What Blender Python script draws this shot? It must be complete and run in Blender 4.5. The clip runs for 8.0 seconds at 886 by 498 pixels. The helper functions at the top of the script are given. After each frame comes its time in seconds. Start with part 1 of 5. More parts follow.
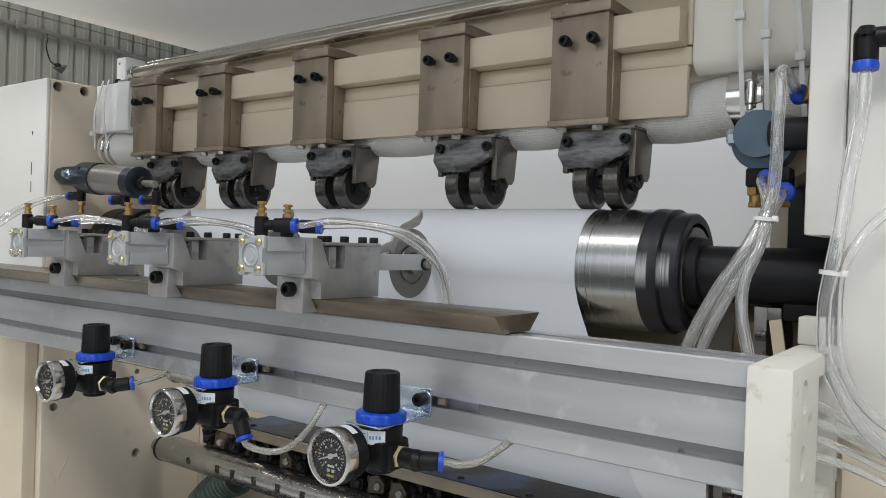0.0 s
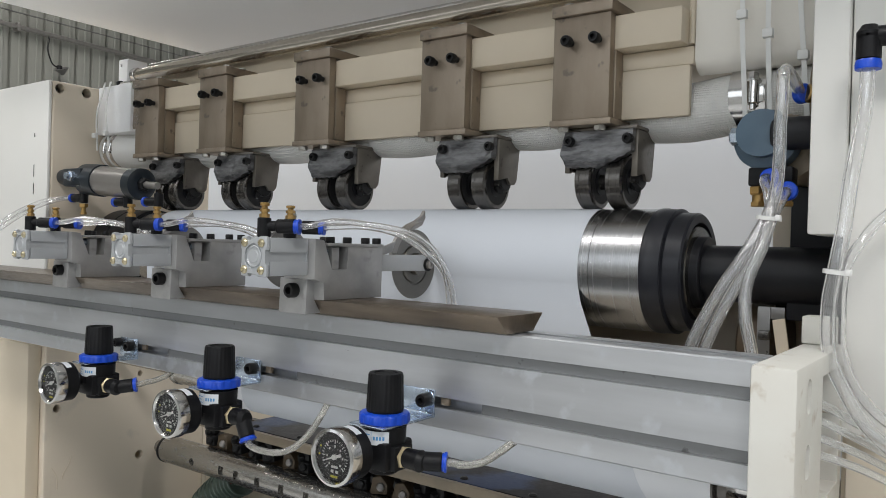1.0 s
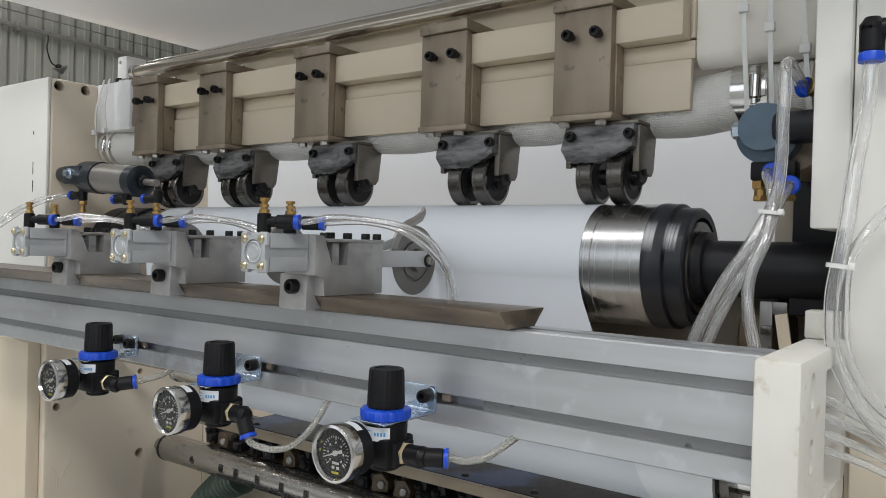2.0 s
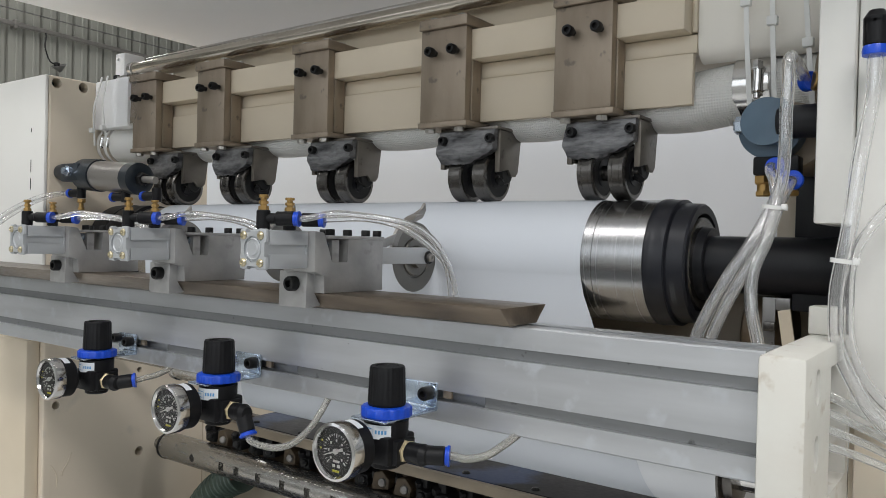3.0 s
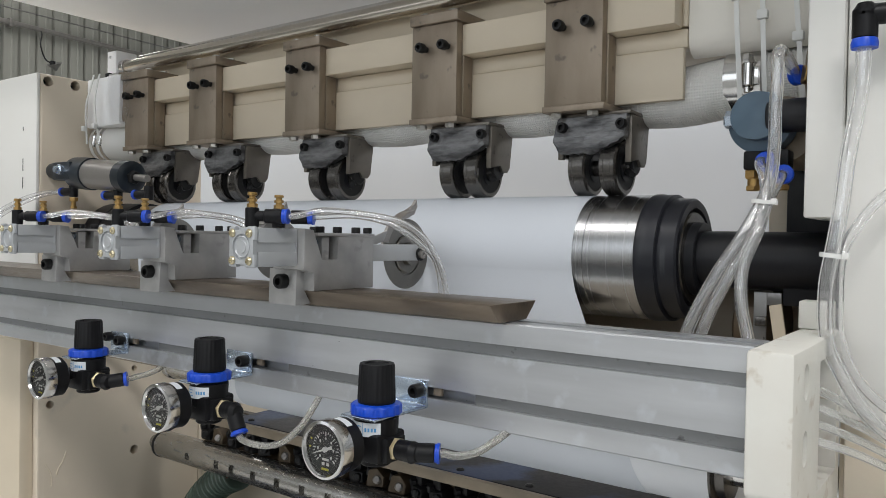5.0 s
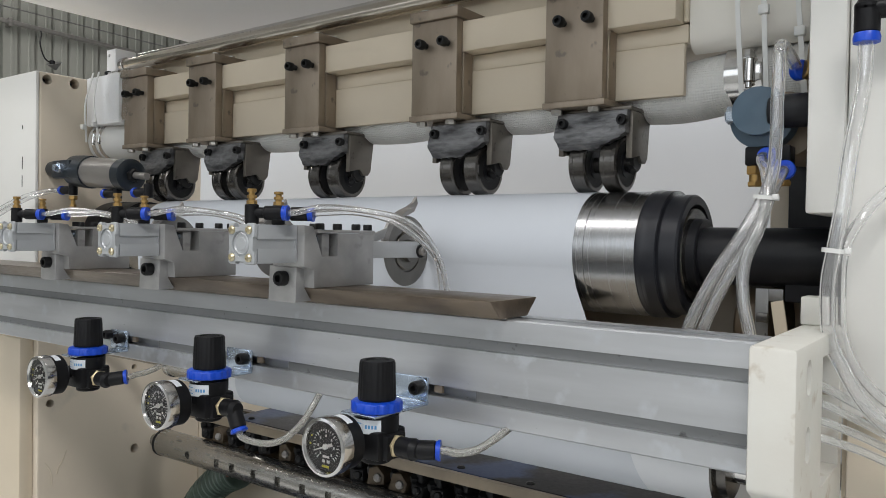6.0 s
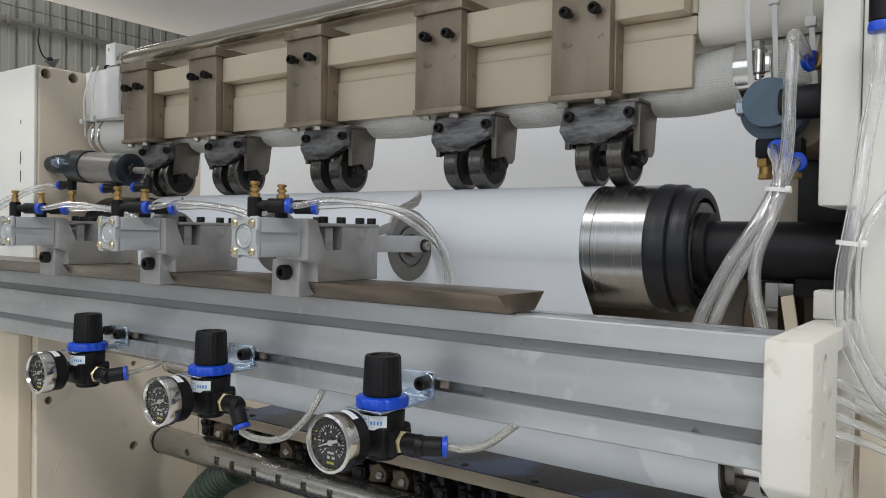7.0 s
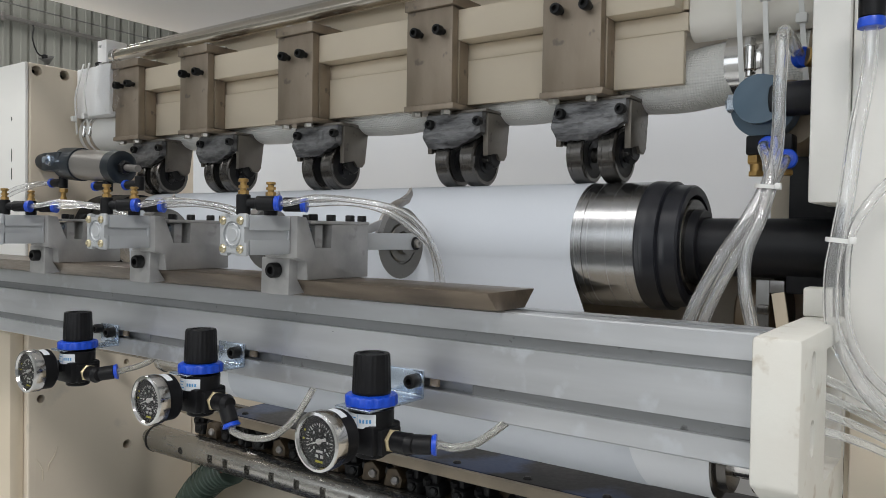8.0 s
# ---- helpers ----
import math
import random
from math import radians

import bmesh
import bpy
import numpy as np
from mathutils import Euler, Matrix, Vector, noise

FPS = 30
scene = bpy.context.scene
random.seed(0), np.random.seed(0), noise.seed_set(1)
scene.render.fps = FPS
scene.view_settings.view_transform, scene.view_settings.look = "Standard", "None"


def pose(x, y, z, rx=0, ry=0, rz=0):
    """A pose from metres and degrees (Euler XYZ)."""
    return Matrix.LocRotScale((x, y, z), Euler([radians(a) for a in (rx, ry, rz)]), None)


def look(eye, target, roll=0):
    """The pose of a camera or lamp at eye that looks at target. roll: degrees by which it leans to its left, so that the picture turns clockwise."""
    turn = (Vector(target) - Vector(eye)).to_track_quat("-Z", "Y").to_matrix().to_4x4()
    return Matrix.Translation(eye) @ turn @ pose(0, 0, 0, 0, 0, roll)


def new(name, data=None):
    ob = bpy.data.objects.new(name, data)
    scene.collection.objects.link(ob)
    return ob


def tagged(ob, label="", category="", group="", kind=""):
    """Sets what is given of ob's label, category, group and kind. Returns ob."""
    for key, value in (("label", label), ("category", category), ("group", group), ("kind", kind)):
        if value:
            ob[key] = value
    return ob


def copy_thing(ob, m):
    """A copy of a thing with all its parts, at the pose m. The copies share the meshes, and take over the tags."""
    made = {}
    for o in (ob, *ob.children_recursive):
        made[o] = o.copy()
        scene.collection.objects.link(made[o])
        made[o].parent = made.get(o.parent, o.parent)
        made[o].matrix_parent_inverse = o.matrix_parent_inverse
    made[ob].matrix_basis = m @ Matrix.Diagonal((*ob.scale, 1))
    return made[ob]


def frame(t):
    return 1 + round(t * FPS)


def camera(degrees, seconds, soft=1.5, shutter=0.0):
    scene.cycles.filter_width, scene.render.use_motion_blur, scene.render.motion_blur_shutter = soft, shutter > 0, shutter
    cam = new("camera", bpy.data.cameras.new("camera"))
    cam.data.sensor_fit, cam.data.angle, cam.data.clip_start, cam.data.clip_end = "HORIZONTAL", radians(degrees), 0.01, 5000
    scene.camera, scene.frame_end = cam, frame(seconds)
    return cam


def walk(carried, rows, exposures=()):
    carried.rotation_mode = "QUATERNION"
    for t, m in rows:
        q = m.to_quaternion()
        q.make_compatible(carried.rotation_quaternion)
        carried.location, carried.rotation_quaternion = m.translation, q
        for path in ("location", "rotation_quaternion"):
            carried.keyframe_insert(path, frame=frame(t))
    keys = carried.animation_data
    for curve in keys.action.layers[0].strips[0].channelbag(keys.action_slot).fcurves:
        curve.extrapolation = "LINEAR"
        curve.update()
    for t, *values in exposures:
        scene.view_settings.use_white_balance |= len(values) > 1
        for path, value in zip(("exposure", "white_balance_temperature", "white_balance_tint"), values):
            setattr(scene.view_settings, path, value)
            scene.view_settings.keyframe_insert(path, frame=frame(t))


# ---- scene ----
cam = camera(59.94, 8.0, 0.9, 0.3)
PATH = [
    (0, (0.02982, 0.07559, 1.45189), (-0.55967, 0.88332, 1.44401), 1.905),
    (0.5, (0.02973, 0.07613, 1.45202), (-0.56099, 0.88296, 1.44453), 1.823),
    (1, (0.02899, 0.07495, 1.45195), (-0.5622, 0.88143, 1.44455), 1.697),
    (1.5, (0.02847, 0.07537, 1.45044), (-0.56274, 0.88183, 1.4425), 1.629),
    (3, (0.02296, 0.08012, 1.44827), (-0.56729, 0.88723, 1.43569), 1.400),
    (3.5, (0.02363, 0.0801, 1.44856), (-0.56629, 0.88742, 1.43397), 1.294),
    (4, (0.02652, 0.08315, 1.44913), (-0.5632, 0.89058, 1.43286), 1.219),
    (4.5, (0.02758, 0.08512, 1.44905), (-0.56142, 0.89306, 1.43233), 1.138),
    (6, (0.02603, 0.08836, 1.44638), (-0.56291, 0.89631, 1.42806), 0.950),
    (6.5, (0.02011, 0.08877, 1.4445), (-0.5683, 0.8971, 1.4257), 0.971),
    (7, (0.01544, 0.09241, 1.44209), (-0.57167, 0.90165, 1.42173), 0.978),
    (7.5, (0.01583, 0.09459, 1.44164), (-0.56904, 0.90539, 1.41895), 0.952),
    (8, (0.0186, 0.0979, 1.44237), (-0.56516, 0.90947, 1.41849), 0.902),
]
walk(cam, [(t, look(eye, target, roll)) for t, eye, target, roll in PATH])

# ---- world and light ----
world = bpy.data.worlds.new("hall_air")
scene.world = world
world.use_nodes = True
world.node_tree.nodes["Background"].inputs[0].default_value = (0.75, 0.82, 0.9, 1)
world.node_tree.nodes["Background"].inputs[1].default_value = 0.05


def overhead_area(name, x, y, z, sx, sy, watts, color=(1.0, 0.98, 0.968)):
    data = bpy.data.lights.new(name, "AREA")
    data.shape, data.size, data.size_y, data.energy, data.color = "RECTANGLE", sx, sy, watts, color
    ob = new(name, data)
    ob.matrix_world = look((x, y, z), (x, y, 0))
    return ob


# Unseen overhead sources; a and e follow the roll's highlight and screw shadows.
overhead_area("hall_light_a", -2.1, -1.2, 4.5, 2.0, 0.6, 48)
overhead_area("hall_light_e", -4.4, -1.2, 4.5, 1.0, 0.5, 32)
# Added fill without fixtures: beam's right end, floor and hood, back panel.
overhead_area("fill_beam_right", 0.9, -0.9, 3.4, 1.2, 0.5, 45)
overhead_area("fill_floor_left", -4.6, 2.2, 4.5, 2.4, 1.0, 62)
overhead_area("fill_back_panel", 0.1, 1.16, 3.9, 2.0, 0.6, 48)


def front_fill(name, x, z, wide, high, watts):
    """Added daylight-coloured fill in a made-up opening of the wall behind the camera."""
    data = bpy.data.lights.new(name, "AREA")
    data.shape, data.size, data.size_y, data.energy, data.color = "RECTANGLE", wide, high, watts, (0.90, 0.95, 1.0)
    ob = new(name, data)
    ob.matrix_world = look((x, -3.98, z), (x, 0, z))
    return ob


FILL_OPENINGS = ((-4.2, 3.1, 2.0, 1.8), (-1.7, 3.1, 2.0, 1.8), (0.8, 3.1, 2.0, 1.8), (3.3, 3.1, 2.0, 1.8))
for k, (x, z, w, h) in enumerate(FILL_OPENINGS):
    front_fill("front_fill", x, z, w, h, (15, 19, 30, 28)[k])


# ---- materials ----
def surf(name, a, b=None, rough=0.5, metal=0.0, scale=8.0, fine=160.0, bump=0.05, spread=0.12, stretch=None, spots=None, coat=0.0, spec=0.5):
    """Two colours mixed by a broad noise, roughness and relief by a fine one; spots: (colour, scale, threshold)."""
    m = bpy.data.materials.new(name)
    m.use_nodes = True
    n, link = m.node_tree.nodes, m.node_tree.links.new
    bsdf = n["Principled BSDF"]
    b = b or tuple(c * 0.86 for c in a)
    co = n.new("ShaderNodeTexCoord")
    src = co.outputs["Object"]
    if stretch:
        mp = n.new("ShaderNodeMapping")
        mp.inputs["Scale"].default_value = stretch
        link(src, mp.inputs["Vector"])
        src = mp.outputs["Vector"]
    wide, thin = n.new("ShaderNodeTexNoise"), n.new("ShaderNodeTexNoise")
    for node, s, d in ((wide, scale, 5), (thin, fine, 3)):
        node.inputs["Scale"].default_value, node.inputs["Detail"].default_value = s, d
        link(src, node.inputs["Vector"])
    mix = n.new("ShaderNodeMix")
    mix.data_type = "RGBA"
    mix.inputs["A"].default_value, mix.inputs["B"].default_value = (*a, 1), (*b, 1)
    ramp = n.new("ShaderNodeMapRange")
    ramp.inputs["From Min"].default_value, ramp.inputs["From Max"].default_value = 0.35, 0.65
    link(wide.outputs["Fac"], ramp.inputs["Value"])
    link(ramp.outputs["Result"], mix.inputs["Factor"])
    out = mix.outputs["Result"]
    if spots:
        sp = n.new("ShaderNodeTexNoise")
        sp.inputs["Scale"].default_value, sp.inputs["Detail"].default_value = spots[1], 6
        link(co.outputs["Object"], sp.inputs["Vector"])
        cut = n.new("ShaderNodeMapRange")
        cut.inputs["From Min"].default_value, cut.inputs["From Max"].default_value = spots[2], spots[2] + 0.09
        link(sp.outputs["Fac"], cut.inputs["Value"])
        over = n.new("ShaderNodeMix")
        over.data_type = "RGBA"
        over.inputs["B"].default_value = (*spots[0], 1)
        link(cut.outputs["Result"], over.inputs["Factor"])
        link(out, over.inputs["A"])
        out = over.outputs["Result"]
    link(out, bsdf.inputs["Base Color"])
    rr = n.new("ShaderNodeMapRange")
    rr.inputs["To Min"].default_value, rr.inputs["To Max"].default_value = max(0.03, rough - spread), min(1, rough + spread)
    link(thin.outputs["Fac"], rr.inputs["Value"])
    link(rr.outputs["Result"], bsdf.inputs["Roughness"])
    bp = n.new("ShaderNodeBump")
    bp.inputs["Strength"].default_value, bp.inputs["Distance"].default_value = bump, 0.002
    link(thin.outputs["Fac"], bp.inputs["Height"])
    link(bp.outputs["Normal"], bsdf.inputs["Normal"])
    bsdf.inputs["Metallic"].default_value = metal
    bsdf.inputs["Coat Weight"].default_value = coat
    bsdf.inputs["Specular IOR Level"].default_value = spec
    return m


def clear_plastic(name, tint=(0.95, 0.96, 0.95), rough=0.04, ior=1.38, milk=0.0, coat=0.0):
    m = bpy.data.materials.new(name)
    m.use_nodes = True
    bsdf = m.node_tree.nodes["Principled BSDF"]
    bsdf.inputs["Base Color"].default_value = (*tint, 1)
    bsdf.inputs["Roughness"].default_value = rough
    bsdf.inputs["IOR"].default_value = ior
    bsdf.inputs["Transmission Weight"].default_value = 1.0 - milk
    bsdf.inputs["Coat Weight"].default_value, bsdf.inputs["Coat Roughness"].default_value = coat, 0.07
    return m


CREAM = surf("cream_paint", (0.685, 0.595, 0.465), (0.62, 0.535, 0.41), 0.42, scale=5, fine=300, bump=0.04)
# Cream paint again, brightened: the right end's stronger light is in the colour.
LIT_CREAM = surf("lit_cream_paint", (0.84, 0.81, 0.745), (0.79, 0.755, 0.685), 0.42, scale=6, fine=300, bump=0.04)
WHITE = surf("white_enamel", (0.78, 0.77, 0.74), (0.73, 0.72, 0.68), 0.38, scale=3, fine=320, bump=0.03)
CASTING = surf("cast_cream_paint", (0.70, 0.695, 0.645), (0.65, 0.625, 0.57), 0.5, scale=14, fine=180, bump=0.10, spots=((0.47, 0.41, 0.33), 38, 0.61))
BEIGE = surf("beige_frame_paint", (0.69, 0.615, 0.505), (0.63, 0.56, 0.45), 0.45, scale=4, fine=260, bump=0.04)
FRAME = surf("pale_frame_paint", (0.73, 0.645, 0.525), (0.67, 0.585, 0.47), 0.45, scale=4, fine=260, bump=0.04, spots=((0.60, 0.54, 0.45), 14, 0.66))
HOOD = surf("hood_white_paint", (0.90, 0.90, 0.90), (0.87, 0.87, 0.875), 0.5, scale=2.5, fine=200, bump=0.02)
BACK = surf("back_sheet_white", (0.68, 0.70, 0.73), (0.63, 0.65, 0.68), 0.5, scale=2, fine=120, bump=0.02)
PAPER = surf("white_paper", (0.555, 0.585, 0.63), (0.53, 0.56, 0.605), 0.72, scale=3, fine=420, bump=0.03, stretch=(1, 1, 1))
ALU = surf("extruded_aluminium", (0.60, 0.613, 0.635), (0.46, 0.47, 0.486), 0.34, 0.65, scale=16, fine=260, bump=0.02, spread=0.12, stretch=(0.22, 2, 2), spots=((0.585, 0.605, 0.635), 34, 0.58))
# Darker than ALU to carry the slot's shade; the small spots are dirt.
ALU_SLOT_SHADE = surf("shaded_slot_aluminium", (0.28, 0.285, 0.29), (0.22, 0.223, 0.226), 0.55, 0.5, scale=12, fine=140, bump=0.05, stretch=(0.3, 2, 2), spots=((0.10, 0.10, 0.10), 95, 0.66))
ALU_BLOCK = surf("milled_aluminium", (0.44, 0.435, 0.43), (0.34, 0.337, 0.332), 0.42, 0.5, scale=34, fine=380, bump=0.06, spots=((0.30, 0.295, 0.29), 55, 0.62))
ALU_ANOD = surf("anodised_cylinder", (0.50, 0.515, 0.53), (0.45, 0.465, 0.48), 0.42, 0.35, scale=20, fine=300, bump=0.03)
NICKEL = surf("nickel_brown_steel", (0.335, 0.275, 0.213), (0.265, 0.213, 0.162), 0.42, 0.5, scale=26, fine=240, bump=0.08, stretch=(1.6, 1, 0.5), spots=((0.18, 0.148, 0.122), 70, 0.64))
RAIL = surf("oxidised_rail_steel", (0.23, 0.185, 0.14), (0.12, 0.096, 0.074), 0.36, 0.6, scale=18, fine=200, bump=0.08, stretch=(0.4, 2, 2))
FORGED = surf("forged_grey_steel", (0.235, 0.235, 0.24), (0.07, 0.07, 0.073), 0.36, 0.6, scale=70, fine=170, bump=0.7, stretch=(0.5, 1, 1.8))
BEARING = surf("bearing_steel", (0.14, 0.132, 0.124), (0.115, 0.109, 0.102), 0.25, 0.9, scale=14, fine=300, bump=0.0, spread=0.02)
SEAL = surf("black_bearing_seal", (0.012, 0.012, 0.012), (0.018, 0.018, 0.018), 0.5, spec=0.3, scale=30, bump=0.05)
BLACKOX = surf("black_oxide_screw", (0.009, 0.009, 0.010), (0.015, 0.015, 0.015), 0.42, 0.0, spec=0.25, scale=60, fine=400, bump=0.08)
BLACK = surf("black_plastic", (0.006, 0.006, 0.007), (0.010, 0.010, 0.011), 0.42, spec=0.2, scale=40, fine=500, bump=0.05)
BLUE = surf("blue_plastic", (0.004, 0.065, 0.56), (0.004, 0.055, 0.48), 0.35, scale=50, fine=300, bump=0.03)
BRASS = surf("brass", (0.48, 0.31, 0.12), (0.36, 0.225, 0.08), 0.36, 0.9, scale=60, fine=300, bump=0.05)
NIPPLE = surf("pale_brass", (0.70, 0.58, 0.36), (0.60, 0.49, 0.30), 0.36, 0.7, scale=60, fine=300, bump=0.05)
CHROME = surf("chrome", (0.66, 0.65, 0.64), (0.60, 0.59, 0.58), 0.15, 1.0, scale=30, fine=300, bump=0.01, spread=0.05)
ROD = surf("worn_steel_rod", (0.56, 0.52, 0.46), (0.46, 0.42, 0.36), 0.2, 0.95, scale=14, fine=120, bump=0.02, stretch=(0.3, 2, 2))
ZINC = surf("zinc_plate", (0.58, 0.66, 0.76), (0.48, 0.57, 0.70), 0.24, 0.9, scale=24, fine=150, bump=0.06)
YOKE = surf("dark_grey_yoke_steel", (0.20, 0.18, 0.155), (0.13, 0.115, 0.10), 0.38, 0.6, scale=22, fine=240, bump=0.08, spots=((0.05, 0.045, 0.04), 60, 0.64))
DECK = surf("dull_tan_tray_paint", (0.46, 0.405, 0.325), (0.39, 0.34, 0.27), 0.4, 0.0, scale=9, fine=140, bump=0.04, stretch=(0.4, 2, 2))
BOLT = surf("grey_plated_bolt", (0.50, 0.48, 0.44), (0.42, 0.40, 0.37), 0.34, 0.7, scale=60, fine=300, bump=0.04)
SCREW = surf("yellow_zinc_screw", (0.62, 0.55, 0.38), (0.50, 0.44, 0.30), 0.3, 0.9, scale=60, fine=300, bump=0.05)
STEEL = surf("turned_steel", (0.43, 0.432, 0.438), (0.39, 0.392, 0.398), 0.27, 1.0, scale=9, fine=60, bump=0.0, spread=0.015, stretch=(7, 0, 0))
TUBE_STEEL = surf("steel_pipe", (0.47, 0.455, 0.43), (0.43, 0.42, 0.395), 0.27, 0.9, scale=12, fine=90, bump=0.004, spread=0.02, stretch=(0.4, 2, 2))
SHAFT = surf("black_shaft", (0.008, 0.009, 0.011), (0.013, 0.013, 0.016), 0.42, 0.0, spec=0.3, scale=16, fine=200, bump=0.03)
BLUEGREY = surf("blue_grey_enamel", (0.075, 0.12, 0.165), (0.062, 0.10, 0.14), 0.4, scale=30, fine=260, bump=0.04)
DARKBLUE = surf("dark_blue_cap", (0.009, 0.014, 0.020), (0.013, 0.019, 0.026), 0.35, scale=30, fine=260, bump=0.04)
BARREL = surf("grey_barrel", (0.34, 0.32, 0.30), (0.29, 0.275, 0.26), 0.33, 0.7, scale=20, fine=260, bump=0.03, stretch=(0.4, 2, 2))
KNIFE = surf("knife_steel", (0.235, 0.225, 0.208), (0.19, 0.182, 0.168), 0.34, 0.9, scale=24, fine=260, bump=0.04)
BED = surf("dark_painted_bed", (0.020, 0.019, 0.021), (0.033, 0.031, 0.031), 0.55, spec=0.25, scale=22, fine=180, bump=0.12, spots=((0.05, 0.068, 0.125), 9, 0.53))
TAN = surf("tan_edge_strip", (0.31, 0.25, 0.18), (0.22, 0.18, 0.13), 0.5, scale=12, fine=180, bump=0.05)
GREEN_HOSE = surf("green_hose", (0.09, 0.125, 0.10), (0.065, 0.095, 0.075), 0.32, scale=30, fine=150, bump=0.08)
RED = surf("red_stripe", (0.32, 0.05, 0.03), None, 0.5)
CORRUG = surf("grey_roof_sheet", (0.33, 0.33, 0.295), (0.27, 0.27, 0.24), 0.5, 0.1, scale=1.5, fine=40, bump=0.03)
# Unseen floor, kept pale so it reflects light up under the hood.
BOUNCE_CONCRETE = surf("pale_bounce_concrete", (0.76, 0.77, 0.765), (0.68, 0.69, 0.685), 0.4, scale=1.2, fine=30, bump=0.1)
HALLWALL = surf("hall_wall", (0.62, 0.63, 0.62), (0.55, 0.56, 0.55), 0.8, scale=1.0, fine=20, bump=0.05)
NYLON = surf("white_nylon", (0.78, 0.78, 0.76), (0.72, 0.72, 0.70), 0.4, scale=40, fine=200, bump=0.03)
LABEL = surf("label_white", (0.74, 0.77, 0.80), (0.70, 0.73, 0.77), 0.45, scale=60, bump=0.02)
INK = surf("label_ink", (0.10, 0.32, 0.62), None, 0.5)
DIAL = surf("dial_black", (0.012, 0.012, 0.014), (0.016, 0.016, 0.018), 0.45, scale=40, bump=0.01)
MARK = surf("dial_white", (0.66, 0.66, 0.64), None, 0.5)
YELLOW = surf("dial_yellow", (0.62, 0.55, 0.05), None, 0.5)
RUST = surf("brown_motor_case", (0.10, 0.07, 0.04), (0.05, 0.036, 0.022), 0.5, 0.2, scale=18, fine=120, bump=0.1)
TRAY = surf("dark_tray_metal", (0.24, 0.235, 0.23), (0.18, 0.175, 0.17), 0.32, 0.6, scale=12, fine=120, bump=0.05)
TUBING = clear_plastic("clear_tubing", (1.0, 1.0, 1.0), 0.10, 1.22, 0.07, 1.0)
TUBING_GREY = clear_plastic("smoky_tubing", (0.84, 0.83, 0.79), 0.22, milk=0.14)
TUBING_MILK = clear_plastic("milky_tubing", (0.98, 0.985, 0.975), 0.12, 1.22, 0.14, 0.8)
FILM = clear_plastic("plastic_film", (0.99, 0.99, 0.99), 0.06, 1.15, 0.04)
LENS = clear_plastic("gauge_lens", (0.98, 0.98, 0.98), 0.02, 1.2)


def weave(m):
    """A crosswise braid as relief round the sleeve's axis."""
    n, link = m.node_tree.nodes, m.node_tree.links.new
    co, xyz = n.new("ShaderNodeTexCoord"), n.new("ShaderNodeSeparateXYZ")
    link(co.outputs["Object"], xyz.inputs[0])

    def math(op, *values):
        node = n.new("ShaderNodeMath")
        node.operation = op
        for k, v in enumerate(values):
            if isinstance(v, (int, float)):
                node.inputs[k].default_value = v
            else:
                link(v, node.inputs[k])
        return node.outputs[0]

    round_ = math("MULTIPLY", math("ARCTAN2", math("SUBTRACT", xyz.outputs["Z"], 0.026), xyz.outputs["Y"]), 0.029 * 1300)
    along = math("MULTIPLY", xyz.outputs["X"], 1300.0)
    high = math("MULTIPLY", math("SINE", math("ADD", along, round_)), math("SINE", math("SUBTRACT", along, round_)))
    b = n.new("ShaderNodeBump")
    b.inputs["Strength"].default_value, b.inputs["Distance"].default_value = 0.45, 0.0010
    link(high, b.inputs["Height"])
    link(b.outputs["Normal"], n["Principled BSDF"].inputs["Normal"])
    return m


SLEEVE = weave(surf("braided_sleeve", (0.80, 0.79, 0.76), (0.72, 0.71, 0.68), 0.42, 0.1, scale=30))


